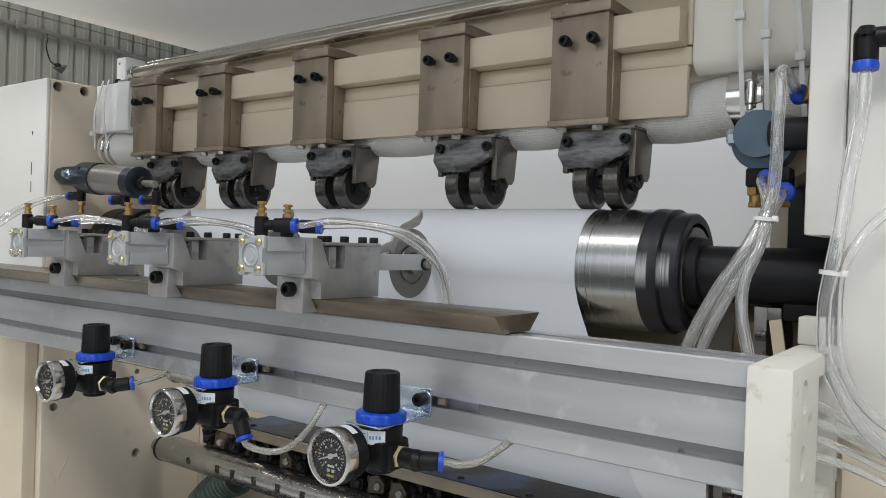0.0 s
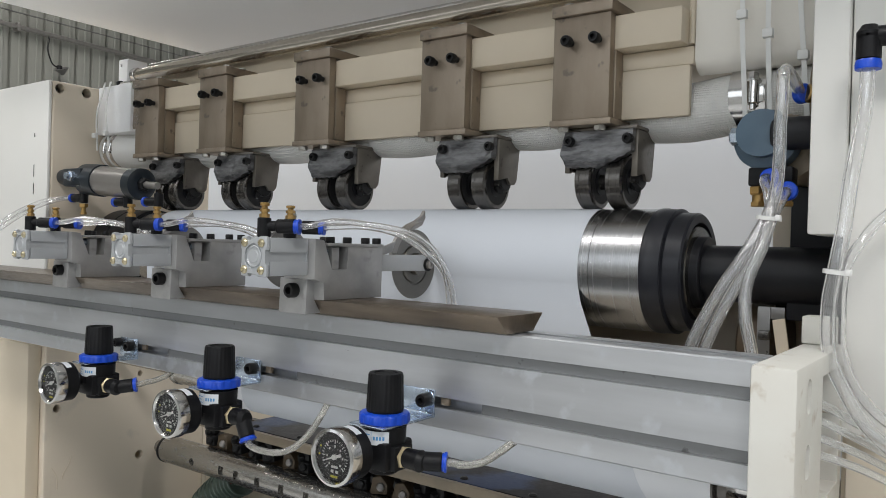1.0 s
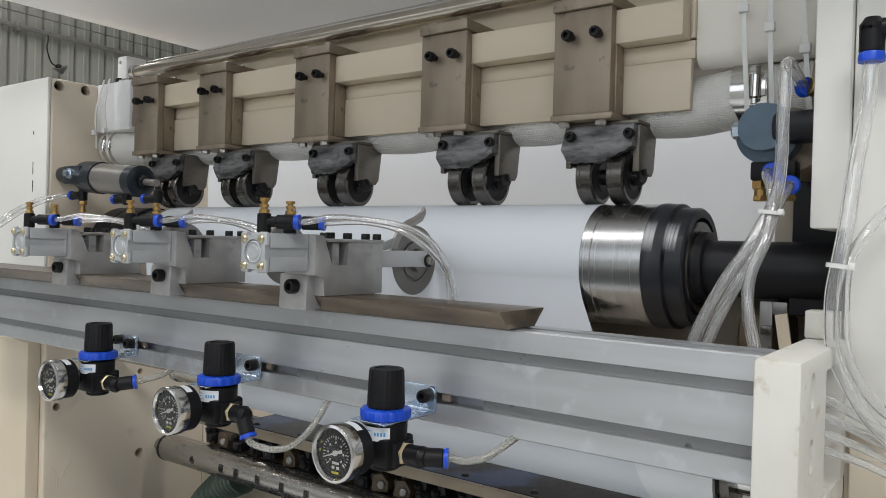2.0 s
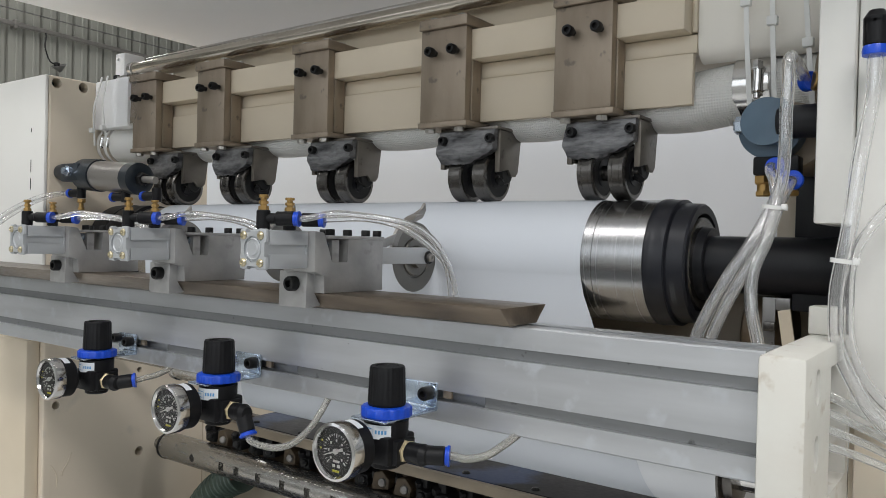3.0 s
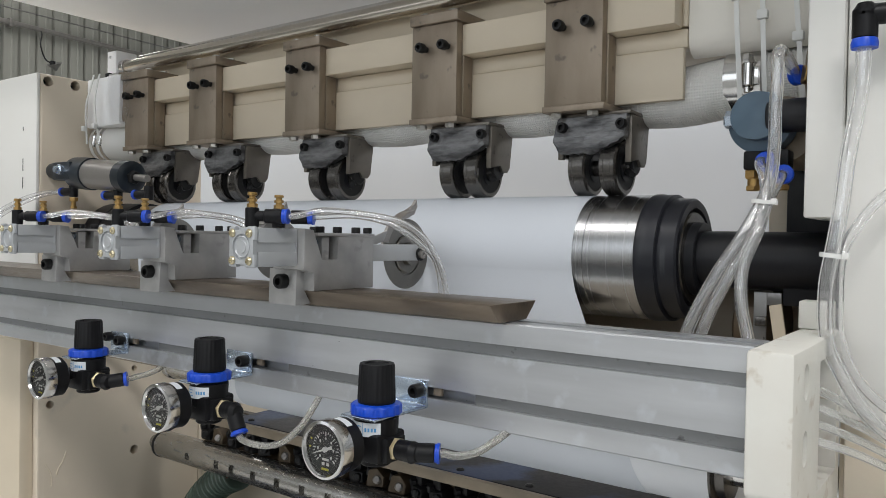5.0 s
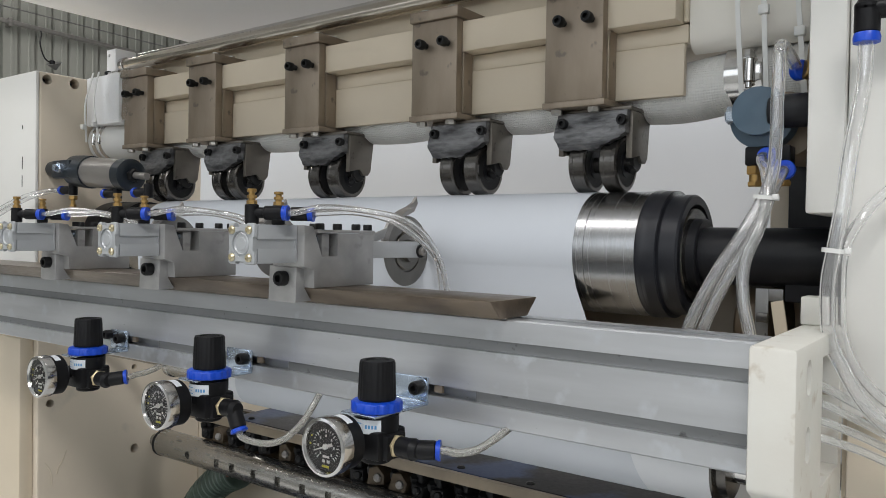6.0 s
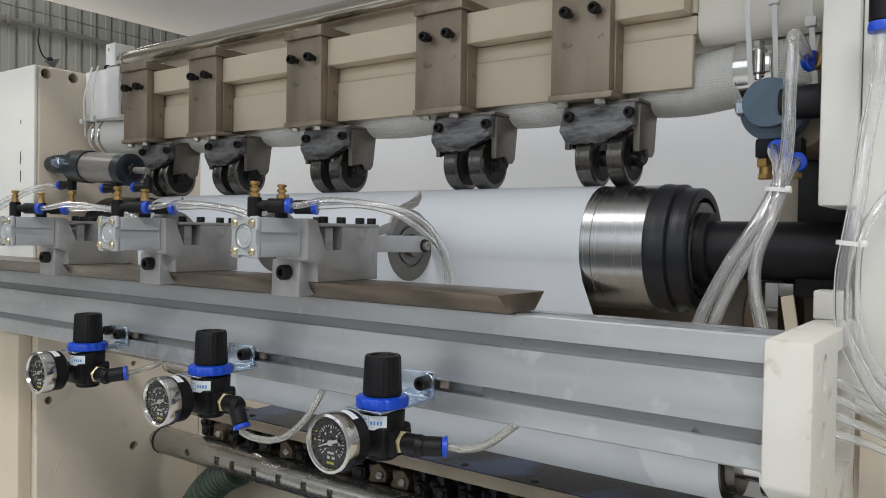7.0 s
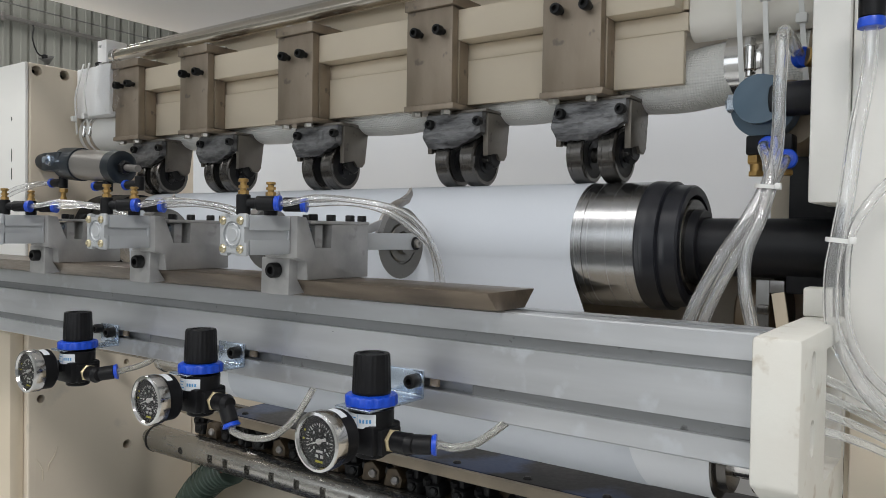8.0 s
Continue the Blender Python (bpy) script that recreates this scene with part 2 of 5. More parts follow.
def scuffed(m):
    """Two bright scuffs and some faint smears on the collar, at one side of its turn."""
    n, link = m.node_tree.nodes, m.node_tree.links.new
    bsdf = n["Principled BSDF"]
    old = bsdf.inputs["Base Color"].links[0].from_socket
    co, xyz = n.new("ShaderNodeTexCoord"), n.new("ShaderNodeSeparateXYZ")
    link(co.outputs["Object"], xyz.inputs[0])

    def math(op, a, b=None, c=None):
        node = n.new("ShaderNodeMath")
        node.operation = op
        for i, v in enumerate((a, b, c)):
            if v is not None:
                if isinstance(v, (int, float)):
                    node.inputs[i].default_value = v
                else:
                    link(v, node.inputs[i])
        return node.outputs[0]

    flip = math("MULTIPLY", xyz.outputs["Y"], -1.0)
    angle = math("ARCTAN2", xyz.outputs["Z"], flip)
    streak = n.new("ShaderNodeTexNoise")
    mp = n.new("ShaderNodeMapping")
    mp.inputs["Scale"].default_value = (520, 30, 30)
    link(co.outputs["Object"], mp.inputs["Vector"])
    link(mp.outputs["Vector"], streak.inputs["Vector"])
    streak.inputs["Scale"].default_value = 1.0
    total = None
    for middle, half, x0, hw, power in ((0.02, 0.15, 0.0085, 0.006, 1.0), (0.05, 0.15, 0.0285, 0.006, 1.0), (-2.1, 0.2, 0.0085, 0.004, 0.13), (-2.0, 0.14, 0.0285, 0.003, 0.12), (1.9, 0.12, 0.030, 0.003, 0.15)):
        away = math("ABSOLUTE", math("SUBTRACT", angle, middle))
        ang = math("SMOOTH_MIN", math("MULTIPLY_ADD", away, -1.0 / 0.06, half / 0.06), 1.0, 0.2)
        side = math("ABSOLUTE", math("SUBTRACT", xyz.outputs["X"], x0))
        sid = math("MINIMUM", math("MULTIPLY_ADD", side, -1.0 / 0.0015, hw / 0.0015), 1.0)
        both = math("MULTIPLY", math("MAXIMUM", ang, 0.0), math("MAXIMUM", sid, 0.0))
        both = math("MULTIPLY", both, power)
        total = both if total is None else math("ADD", total, both)
    wear = math("MULTIPLY", total, math("MULTIPLY_ADD", streak.outputs["Fac"], 2.8, -0.5))
    clamp = n.new("ShaderNodeClamp")
    link(wear, clamp.inputs["Value"])
    mix = n.new("ShaderNodeMix")
    mix.data_type = "RGBA"
    mix.inputs["B"].default_value = (0.52, 0.53, 0.54, 1)
    link(clamp.outputs["Result"], mix.inputs["Factor"])
    link(old, mix.inputs["A"])
    link(mix.outputs["Result"], bsdf.inputs["Base Color"])
    return m


COLLAR = scuffed(surf("black_nylon_collar", (0.011, 0.012, 0.016), (0.016, 0.017, 0.022), 0.38, 0.0, scale=30, fine=200, bump=0.03, spec=0.35))


# ---- mesh helpers (all in world metres) ----
def base(ob):
    off = Vector((0, 0, 0))
    while ob:
        off += ob.location
        ob = ob.parent
    return off


def finish(name, bm, material, sharp=32):
    bmesh.ops.recalc_face_normals(bm, faces=bm.faces[:])
    me = bpy.data.meshes.new(name)
    for f in bm.faces:
        f.smooth = True
    bm.to_mesh(me)
    bm.free()
    me.set_sharp_from_angle(angle=radians(sharp))
    me.materials.append(material)
    return me


def part(name, bm, material, parent, label="", sharp=32):
    bmesh.ops.translate(bm, vec=-base(parent), verts=bm.verts[:])
    ob = new(name, finish(name, bm, material, sharp))
    ob.parent = parent
    return tagged(ob, label)


def thing(name, at, label, category, group="", kind=""):
    ob = new(name)
    ob.empty_display_size = 0.02
    ob.location = at
    return tagged(ob, label, category, group, kind)


def solid(name, bm, material, label, category, at=(0, 0, 0), group="", kind="", sharp=32):
    """A top-level thing that is one mesh."""
    bmesh.ops.translate(bm, vec=-Vector(at), verts=bm.verts[:])
    ob = new(name, finish(name, bm, material, sharp))
    ob.location = at
    return tagged(ob, label, category, group, kind)


def box(bm, x, y, z, bevel=0.0):
    vs = [bm.verts.new((a, b, c)) for a in x for b in y for c in z]
    faces = [bm.faces.new([vs[i] for i in q]) for q in ((0, 1, 3, 2), (4, 6, 7, 5), (0, 4, 5, 1), (2, 3, 7, 6), (0, 2, 6, 4), (1, 5, 7, 3))]
    if bevel:
        edges = list({e for f in faces for e in f.edges})
        bmesh.ops.bevel(bm, geom=edges, offset=bevel, segments=2, affect="EDGES", profile=0.5)
    return bm


def boxes(*all_of, bevel=0.0):
    bm = bmesh.new()
    for x, y, z in all_of:
        box(bm, x, y, z, bevel)
    return bm


def prism(bm, outline, axis, lo, hi, bevel=0.0):
    """An outline in the two other axes (x before y before z), drawn out along an axis."""
    def at(u, v, w):
        p = [u, v]
        p.insert(axis, w)
        return p
    a = [bm.verts.new(at(u, v, lo)) for u, v in outline]
    b = [bm.verts.new(at(u, v, hi)) for u, v in outline]
    fa, fb = bm.faces.new(a), bm.faces.new(list(reversed(b)))
    k = len(outline)
    sides = [bm.faces.new((a[i], b[i], b[(i + 1) % k], a[(i + 1) % k])) for i in range(k)]
    if bevel:
        edges = list({e for f in (fa, fb, *sides) for e in f.edges})
        bmesh.ops.bevel(bm, geom=edges, offset=bevel, segments=2, affect="EDGES", profile=0.5)
    return bm


def lathe(bm, at, way, rows, seg=36, ring=False):
    """A turned body: rows of (distance along way, radius), closed at both ends, or into itself as a ring."""
    at, way = Vector(at), Vector(way).normalized()
    side = way.orthogonal().normalized()
    up = way.cross(side)
    rings = []
    for d, r in rows:
        if r < 1e-6:
            rings.append([bm.verts.new(at + way * d)])
        else:
            rings.append([bm.verts.new(at + way * d + (side * math.cos(6.283185 * k / seg) + up * math.sin(6.283185 * k / seg)) * r) for k in range(seg)])
    for a, b in zip(rings, rings[1:] + (rings[:1] if ring else [])):
        for k in range(seg):
            j = (k + 1) % seg
            if len(a) == 1 and len(b) > 1:
                bm.faces.new((a[0], b[k], b[j]))
            elif len(b) == 1 and len(a) > 1:
                bm.faces.new((a[k], b[0], a[j]))
            elif len(a) > 1:
                bm.faces.new((a[k], b[k], b[j], a[j]))
    for end in (() if ring else (rings[0], rings[-1])):
        if len(end) > 1:
            bm.faces.new(end)
    return bm


def rod(bm, p, q, r, seg=24, bevel=0.0):
    p, q = Vector(p), Vector(q)
    n = (q - p).length
    c = min(bevel, r * 0.5)
    rows = [(0, r), (n, r)] if not c else [(0, r - c), (c, r), (n - c, r), (n, r - c)]
    return lathe(bm, p, q - p, rows, seg)


def smooth_path(points, steps=8):
    """A Catmull-Rom run through the points."""
    p = [Vector(v) for v in points]
    p = [p[0] * 2 - p[1], *p, p[-1] * 2 - p[-2]]
    out = []
    for a, b, c, d in zip(p, p[1:], p[2:], p[3:]):
        for k in range(steps):
            t = k / steps
            out.append(0.5 * (2 * b + (c - a) * t + (2 * a - 5 * b + 4 * c - d) * t * t + (3 * b - a - 3 * c + d) * t ** 3))
    out.append(p[-2])
    return out


def sweep(bm, points, r, seg=12, steps=8):
    path = smooth_path(points, steps)
    ways = [(path[min(i + 1, len(path) - 1)] - path[max(i - 1, 0)]).normalized() for i in range(len(path))]
    side = ways[0].orthogonal().normalized()
    rings = []
    for p, w in zip(path, ways):
        side = (side - w * side.dot(w)).normalized()
        up = w.cross(side)
        rings.append([bm.verts.new(p + (side * math.cos(6.283185 * k / seg) + up * math.sin(6.283185 * k / seg)) * r) for k in range(seg)])
    for a, b in zip(rings, rings[1:]):
        for k in range(seg):
            bm.faces.new((a[k], b[k], b[(k + 1) % seg], a[(k + 1) % seg]))
    bm.faces.new(rings[0])
    bm.faces.new(rings[-1])
    return bm


def tubing(points, r, seg=16, steps=8):
    """A hollow tube: outer and inner wall, joined at the ends."""
    bm = bmesh.new()
    path = smooth_path(points, steps)
    ways = [(path[min(k + 1, len(path) - 1)] - path[max(k - 1, 0)]).normalized() for k in range(len(path))]
    side = ways[0].orthogonal().normalized()
    outer, inner = [], []
    for p, w in zip(path, ways):
        side = (side - w * side.dot(w)).normalized()
        up = w.cross(side)
        spokes = [side * math.cos(6.283185 * k / seg) + up * math.sin(6.283185 * k / seg) for k in range(seg)]
        outer.append([bm.verts.new(p + v * r) for v in spokes])
        inner.append([bm.verts.new(p + v * r * 0.68) for v in spokes])
    for rows in (outer, inner):
        for a, b in zip(rows, rows[1:]):
            for k in range(seg):
                bm.faces.new((a[k], b[k], b[(k + 1) % seg], a[(k + 1) % seg]))
    for a, b in ((outer[0], inner[0]), (outer[-1], inner[-1])):
        for k in range(seg):
            bm.faces.new((a[k], a[(k + 1) % seg], b[(k + 1) % seg], b[k]))
    return bm


def socket_screw(bm, at, way, r, high, seg=24):
    """A socket head cap screw: knurled head with a six-sided recess."""
    rows = [(0, r * 0.97), (high * 0.12, r), (high * 0.85, r), (high, r * 0.88), (high, r * 0.52), (high * 0.45, r * 0.5), (high * 0.45, 0)]
    return lathe(bm, at, way, rows, seg)


def hex_head(bm, at, way, r, high):
    return lathe(bm, at, way, [(0, r), (high * 0.8, r), (high, r * 0.85), (high, 0)], 6)


def carve(bm, cutters):
    """The body less the cutters, worked out once."""
    made = []
    for k, b in enumerate((bm, *cutters)):
        bmesh.ops.recalc_face_normals(b, faces=b.faces[:])
        me = bpy.data.meshes.new("carve_body")
        b.to_mesh(me)
        b.free()
        made.append(new("carve_body", me))
    for c in made[1:]:
        mod = made[0].modifiers.new("cut", "BOOLEAN")
        mod.operation, mod.object, mod.solver = "DIFFERENCE", c, "EXACT"
    dg = bpy.context.evaluated_depsgraph_get()
    dg.update()
    res = bmesh.new()
    me = bpy.data.meshes.new_from_object(made[0].evaluated_get(dg))
    res.from_mesh(me)
    for o in made:
        old = o.data
        bpy.data.objects.remove(o)
        bpy.data.meshes.remove(old)
    bpy.data.meshes.remove(me)
    return res


def cutter_rod(p, q, r, seg=24):
    return rod(bmesh.new(), p, q, r, seg)


def cutter_box(x, y, z):
    return box(bmesh.new(), x, y, z)


# ---- hall ----
solid("floor", boxes(((-8, 6), (-4, 7), (-0.1, 0))), BOUNCE_CONCRETE, "unseen pale concrete hall floor that bounces light up", "floor", kind="structure")
solid("ceiling", boxes(((-8, 6), (-4.2, 7), (4.6, 4.7))), HALLWALL, "plain light grey hall ceiling", "ceiling", kind="structure")
# Unseen wall; its openings are added to hold the frontal fill lamps.
south = box(bmesh.new(), (-8, 6), (-4.2, -4), (0, 4.6))
south = carve(south, [cutter_box((x - w / 2, x + w / 2), (-4.4, -3.8), (z - h / 2, z + h / 2)) for x, z, w, h in FILL_OPENINGS])
solid("wall_south", south, HALLWALL, "unseen light hall wall with openings for frontal fill lamps", "wall", kind="structure")
solid("wall_north", boxes(((-8, 6), (7, 7.1), (0, 4.6))), HALLWALL, "plain light hall wall", "wall", kind="structure")
solid("wall_east", boxes(((6, 6.1), (-4.2, 7), (0, 4.6))), HALLWALL, "plain light hall wall", "wall", kind="structure")


def corrugated_wall():
    """Flat pans between narrow sunk grooves."""
    outline, y, pitch = [], -4.0, 0.137
    while y < 6.9:
        outline += [(-6.47, y), (-6.47, y + 0.055), (-6.462, y + 0.060), (-6.462, y + 0.072), (-6.47, y + 0.077), (-6.47, y + 0.107), (-6.505, y + 0.112), (-6.505, y + 0.132)]
        y += pitch
    outline += [(-6.47, y), (-6.6, y), (-6.6, -4.0)]
    wall = solid("wall_west", prism(bmesh.new(), outline, 2, 0, 4.6), CORRUG, "grey corrugated sheet metal hall wall", "wall", kind="structure", sharp=20)
    pipe = thing("conduit_pipe", (-6.42, 0, 3.09), "long thin grey conduit pipe along the corrugated wall", "pipe")
    part("pipe", rod(bmesh.new(), (-6.42, -3.9, 3.238), (-6.42, 6.5, 3.013), 0.020, 12), BARREL, pipe)
    for y in (1.2, 3.0, 4.8):
        z = 3.154 + -0.0220 * y
        part("clip", boxes(((-6.48, -6.40), (y, y + 0.03), (z - 0.035, z + 0.035)), bevel=0.004), BARREL, pipe)
    wire = thing("stay_wire", (-6.4, 0, 3.246), "thin dark wire stretched along the corrugated wall", "wire")
    part("strand", rod(bmesh.new(), (-6.4, -4, 3.309), (-6.4, 7, 3.136), 0.006, 8), TRAY, wire)
    return wall


corrugated_wall()


def hanging_lamp():
    at = (-6.360, 3.324, 2.811)
    lamp = thing("hanging_lamp", at, "small dark cone lamp hanging from the conduit by a cable", "lamp")
    bm = lathe(bmesh.new(), (at[0], at[1] + 0.03, at[2] - 0.05), (0.15, -0.35, 0.9), [(0, 0.010), (0.015, 0.022), (0.055, 0.062), (0.058, 0.058), (0.02, 0.016), (0.02, 0)], 28)
    part("shade", bm, TRAY, lamp)
    part("cable", sweep(bmesh.new(), [at, (-6.380, 3.273, 2.845), (-6.380, 3.235, 2.949), (-6.400, 3.253, 3.038), (-6.42, 3.253, 3.083)], 0.006, 8), BLACKOX, lamp)
    part("knob", lathe(bmesh.new(), (at[0], at[1], at[2] - 0.02), (0, 0, 1), [(0, 0.022), (0.04, 0.022), (0.045, 0.012)], 16), BLACKOX, lamp)


hanging_lamp()


# ---- machine frame ----
def left_frame():
    f = thing("side_frame", (-1.4, 0.9, 0), "cream painted steel side frame box with drilled holes", "machine frame")
    bm = box(bmesh.new(), (-1.75, -1.2), (0.69, 0.992), (0, 1.693), 0.003)
    holes = [((0.702, 1.6815), 0.008), ((0.746, 1.6815), 0.008), ((0.71, 1.1665), 0.0065), ((0.859, 1.0625), 0.008), ((0.857, 1.2065), 0.005)]
    bm = carve(bm, [cutter_rod((-1.24, y, z), (-1.19, y, z), r) for (y, z), r in holes])
    part("box", bm, FRAME, f, sharp=25)
    part("rear_box", boxes(((-1.75, -1.2), (0.993, 1.49), (0, 1.13)), bevel=0.003), BEIGE, f)
    part("door", boxes(((-1.75, -1.212), (0.668, 0.6895), (0, 1.273)), bevel=0.003), CREAM, f, "cream sheet metal door")
    part("cover", boxes(((-1.75, -1.2), (0.684, 0.6898), (1.277, 1.693)), bevel=0.002), WHITE, f, "white front cover plate")
    for y, z, r in ((0.702, 1.6815, 0.0055), (0.746, 1.6815, 0.0055)):
        part("screw", socket_screw(bmesh.new(), (-1.236, y, z), (1, 0, 0), r, 0.018, 16), BLACKOX, f)
    for x, z0, z1 in ((-1.2415, 1.604, 1.610), (-1.2416, 1.512, 1.530), (-1.2414, 1.540, 1.560)):
        part("paint_chip", boxes(((x, x + 0.0008), (0.6832, 0.6842), (z0, z1))), BLACKOX, f, "dark chip in the paint")
    for run in ([(-1.2, 0.703, 1.072), (-1.1996, 0.710, 1.06), (-1.1994, 0.713, 1.05), (-1.1992, 0.713, 1.035)], [(-1.2, 0.737, 1.085), (-1.1996, 0.731, 1.07), (-1.1994, 0.724, 1.06), (-1.1990, 0.721, 1.05)]):
        part("paint_drip", sweep(bmesh.new(), run, 0.0007, 8), CREAM, f, "run of dried cream paint")


left_frame()
solid("back_panel", boxes(((-2.2, 1.2), (1.5, 1.53), (0, 1.95))), BACK, "plain white sheet metal back panel", "panel", at=(-0.3, 1.5, 0), kind="structure")
solid("hood_panel", boxes(((-1.2, 0.6), (0.56, 0.985), (1.7945, 1.81)), bevel=0.002), HOOD, "plain white underside of the machine hood", "hood", at=(-0.3, 0.7, 1.79), kind="structure")


def right_frame():
    f = thing("side_frame", (0.15, 0.95, 0), "white painted side frame with a narrow upright front plate", "machine frame")
    part("front_plate", boxes(((-0.095, -0.0695), (0.715, 0.80), (1.467, 1.85)), bevel=0.002), WHITE, f)
    part("side_panel", boxes(((-0.0688, 0.6), (0.722, 0.75), (1.318, 1.85)), bevel=0.002), WHITE, f)
    part("lower_panel", boxes(((-0.066, 0.6), (0.735, 0.77), (0, 1.316)), bevel=0.002), BEIGE, f)
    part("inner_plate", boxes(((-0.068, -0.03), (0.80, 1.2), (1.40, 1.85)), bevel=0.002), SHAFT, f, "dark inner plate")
    part("lower_inner_plate", boxes(((-0.0715, -0.03), (0.752, 1.2), (0, 1.398)), bevel=0.002), CREAM, f)
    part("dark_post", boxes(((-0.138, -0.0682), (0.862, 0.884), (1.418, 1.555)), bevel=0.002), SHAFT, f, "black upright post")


right_frame()


# ---- press beam ----
def press_beam():
    f = thing("press_beam", (-0.7, 0.82, 1.58), "cream painted steel cross beam carrying pressure wheel units", "machine beam")
    part("upper_bar", boxes(((-1.18, -0.222), (0.785, 0.8265), (1.6485, 1.682)), bevel=0.0015), CREAM, f)
    part("lower_bar", boxes(((-1.18, -0.219), (0.803, 0.811), (1.581, 1.6300)), bevel=0.0015), CREAM, f)
    part("web_plate", boxes(((-1.18, -0.217), (0.8065, 0.8265), (1.6305, 1.648)), bevel=0.001), CREAM, f)
    part("box_beam", boxes(((-1.199, -0.07), (0.828, 0.90), (1.632, 1.722)), bevel=0.004), CREAM, f)
    part("end_plate", prism(bmesh.new(), [(0.8085, 1.80), (0.8085, 1.641), (0.8092, 1.635), (0.8115, 1.630), (0.816, 1.626), (0.822, 1.6235), (0.8275, 1.623), (0.8275, 1.80)], 0, -0.2165, -0.0965), LIT_CREAM, f)
    part("end_block", boxes(((-1.199, -1.10), (0.765, 0.826), (1.615, 1.694)), bevel=0.003), HOOD, f, "white end block")
    part("weld_bead", sweep(bmesh.new(), [(-0.2195, 0.8075, 1.65 + 0.008 * k + 0.001 * (k % 2)) for k in range(8)], 0.003, 8, 3), CREAM, f)
    g = thing("guide_rod", (-0.7, 0.815, 1.716), "polished chrome guide rod above the beam", "rod")
    part("shaft", rod(bmesh.new(), (-1.18, 0.815, 1.7205), (-0.1, 0.815, 1.7265), 0.0105, 32), ROD, g)
    part("shaft", rod(bmesh.new(), (-1.198, 0.86, 1.7492), (-0.1, 0.86, 1.7540), 0.0042, 16), CHROME, g)
    bm = carve(box(bmesh.new(), (-1.199, -1.172), (0.80, 0.838), (1.696, 1.7475), 0.002), [cutter_rod((-1.19, 0.79, 1.737), (-1.19, 0.81, 1.737), 0.003)])
    part("mount_block", bm, HOOD, g, "white mounting block")
    part("collar", rod(bmesh.new(), (-1.172, 0.815, 1.7205), (-1.160, 0.815, 1.7205), 0.0130, 32, 0.001), CHROME, g)
    part("cap", lathe(bmesh.new(), (-1.15, 0.775, 1.694), (0, 0, 1), [(0, 0.006), (0.006, 0.006), (0.008, 0.004), (0.008, 0)], 16), BLACKOX, g)


press_beam()


def braided_hose():
    f = thing("braided_hose", (-0.7, 0.845, 1.57), "thick air hose in a silvery braided sleeve under the beam", "hose")
    tied = (-1.069, -0.904, -0.700, -0.490, -0.319, -0.17)
    run = [(-1.075, 0.845, 1.594)]
    for a, b in zip(tied, tied[1:]):
        run += [(a + (b - a) * 0.12, 0.845, 1.5955), (a + (b - a) * 0.35, 0.841, 1.5905), (a + (b - a) * 0.6, 0.840, 1.5893), (a + (b - a) * 0.85, 0.843, 1.5945)]
    part("sleeve", sweep(bmesh.new(), run + [(-0.166, 0.845, 1.598)], 0.029, 48, 5), SLEEVE, f)
    part("hose_end", sweep(bmesh.new(), [(-1.199, 0.799, 1.592), (-1.16, 0.803, 1.592), (-1.11, 0.822, 1.592), (-1.05, 0.845, 1.594), (-1.03, 0.845, 1.594)], 0.0312, 48, 6), WHITE, f, "smooth white hose end")
    part("hose_tail", rod(bmesh.new(), (-0.166, 0.845, 1.598), (-0.097, 0.845, 1.598), 0.0282, 48), SLEEVE, f)
    part("brass_plug", rod(bmesh.new(), (-0.116, 0.845, 1.598), (-0.097, 0.845, 1.598), 0.0297, 40), TAN, f, "tan end ring")


braided_hose()


def hose_clamp(x, y, z, r, wide, worm, s=1.0):
    f = thing("hose_clamp", (x, y, z - r), "stainless worm-drive hose clamp round the hose", "hose clamp", "hose clamps")
    bm = lathe(bmesh.new(), (x - wide / 2, y, z), (1, 0, 0), [(0, r), (0, r + 0.0012), (wide, r + 0.0012), (wide, r)], 48, True)
    part("band", bm, CHROME, f)
    wy = y - r - 0.004 * s
    part("worm_screw", rod(bmesh.new(), (x + worm, wy, z - 0.010 * s), (x + worm, wy + 0.002, z + 0.012 * s), 0.0056 * s, 20, 0.001 * s), CHROME, f)
    part("screw_head", hex_head(bmesh.new(), (x + worm, wy + 0.002, z + 0.012 * s), (0, 0.05, 1), 0.0050 * s, 0.008 * s), CHROME, f)
    part("screw_tip", rod(bmesh.new(), (x + worm, wy, z - 0.010 * s), (x + worm, wy, z - 0.0145 * s), 0.0030 * s, 14), CHROME, f)
    part("housing", boxes(((x + worm - 0.0075 * s, x + worm + 0.0095 * s), (wy + 0.001, wy + 0.006 * s), (z - 0.008 * s, z + 0.009 * s)), bevel=0.001 * s), CHROME, f)


hose_clamp(-0.1695, 0.845, 1.598, 0.0304, 0.033, 0.0065)
hose_clamp(-1.183, 0.8005, 1.592, 0.0314, 0.010, 0.002, 0.55)
hose_clamp(-1.168, 0.8022, 1.592, 0.0314, 0.008, 0.001, 0.5)


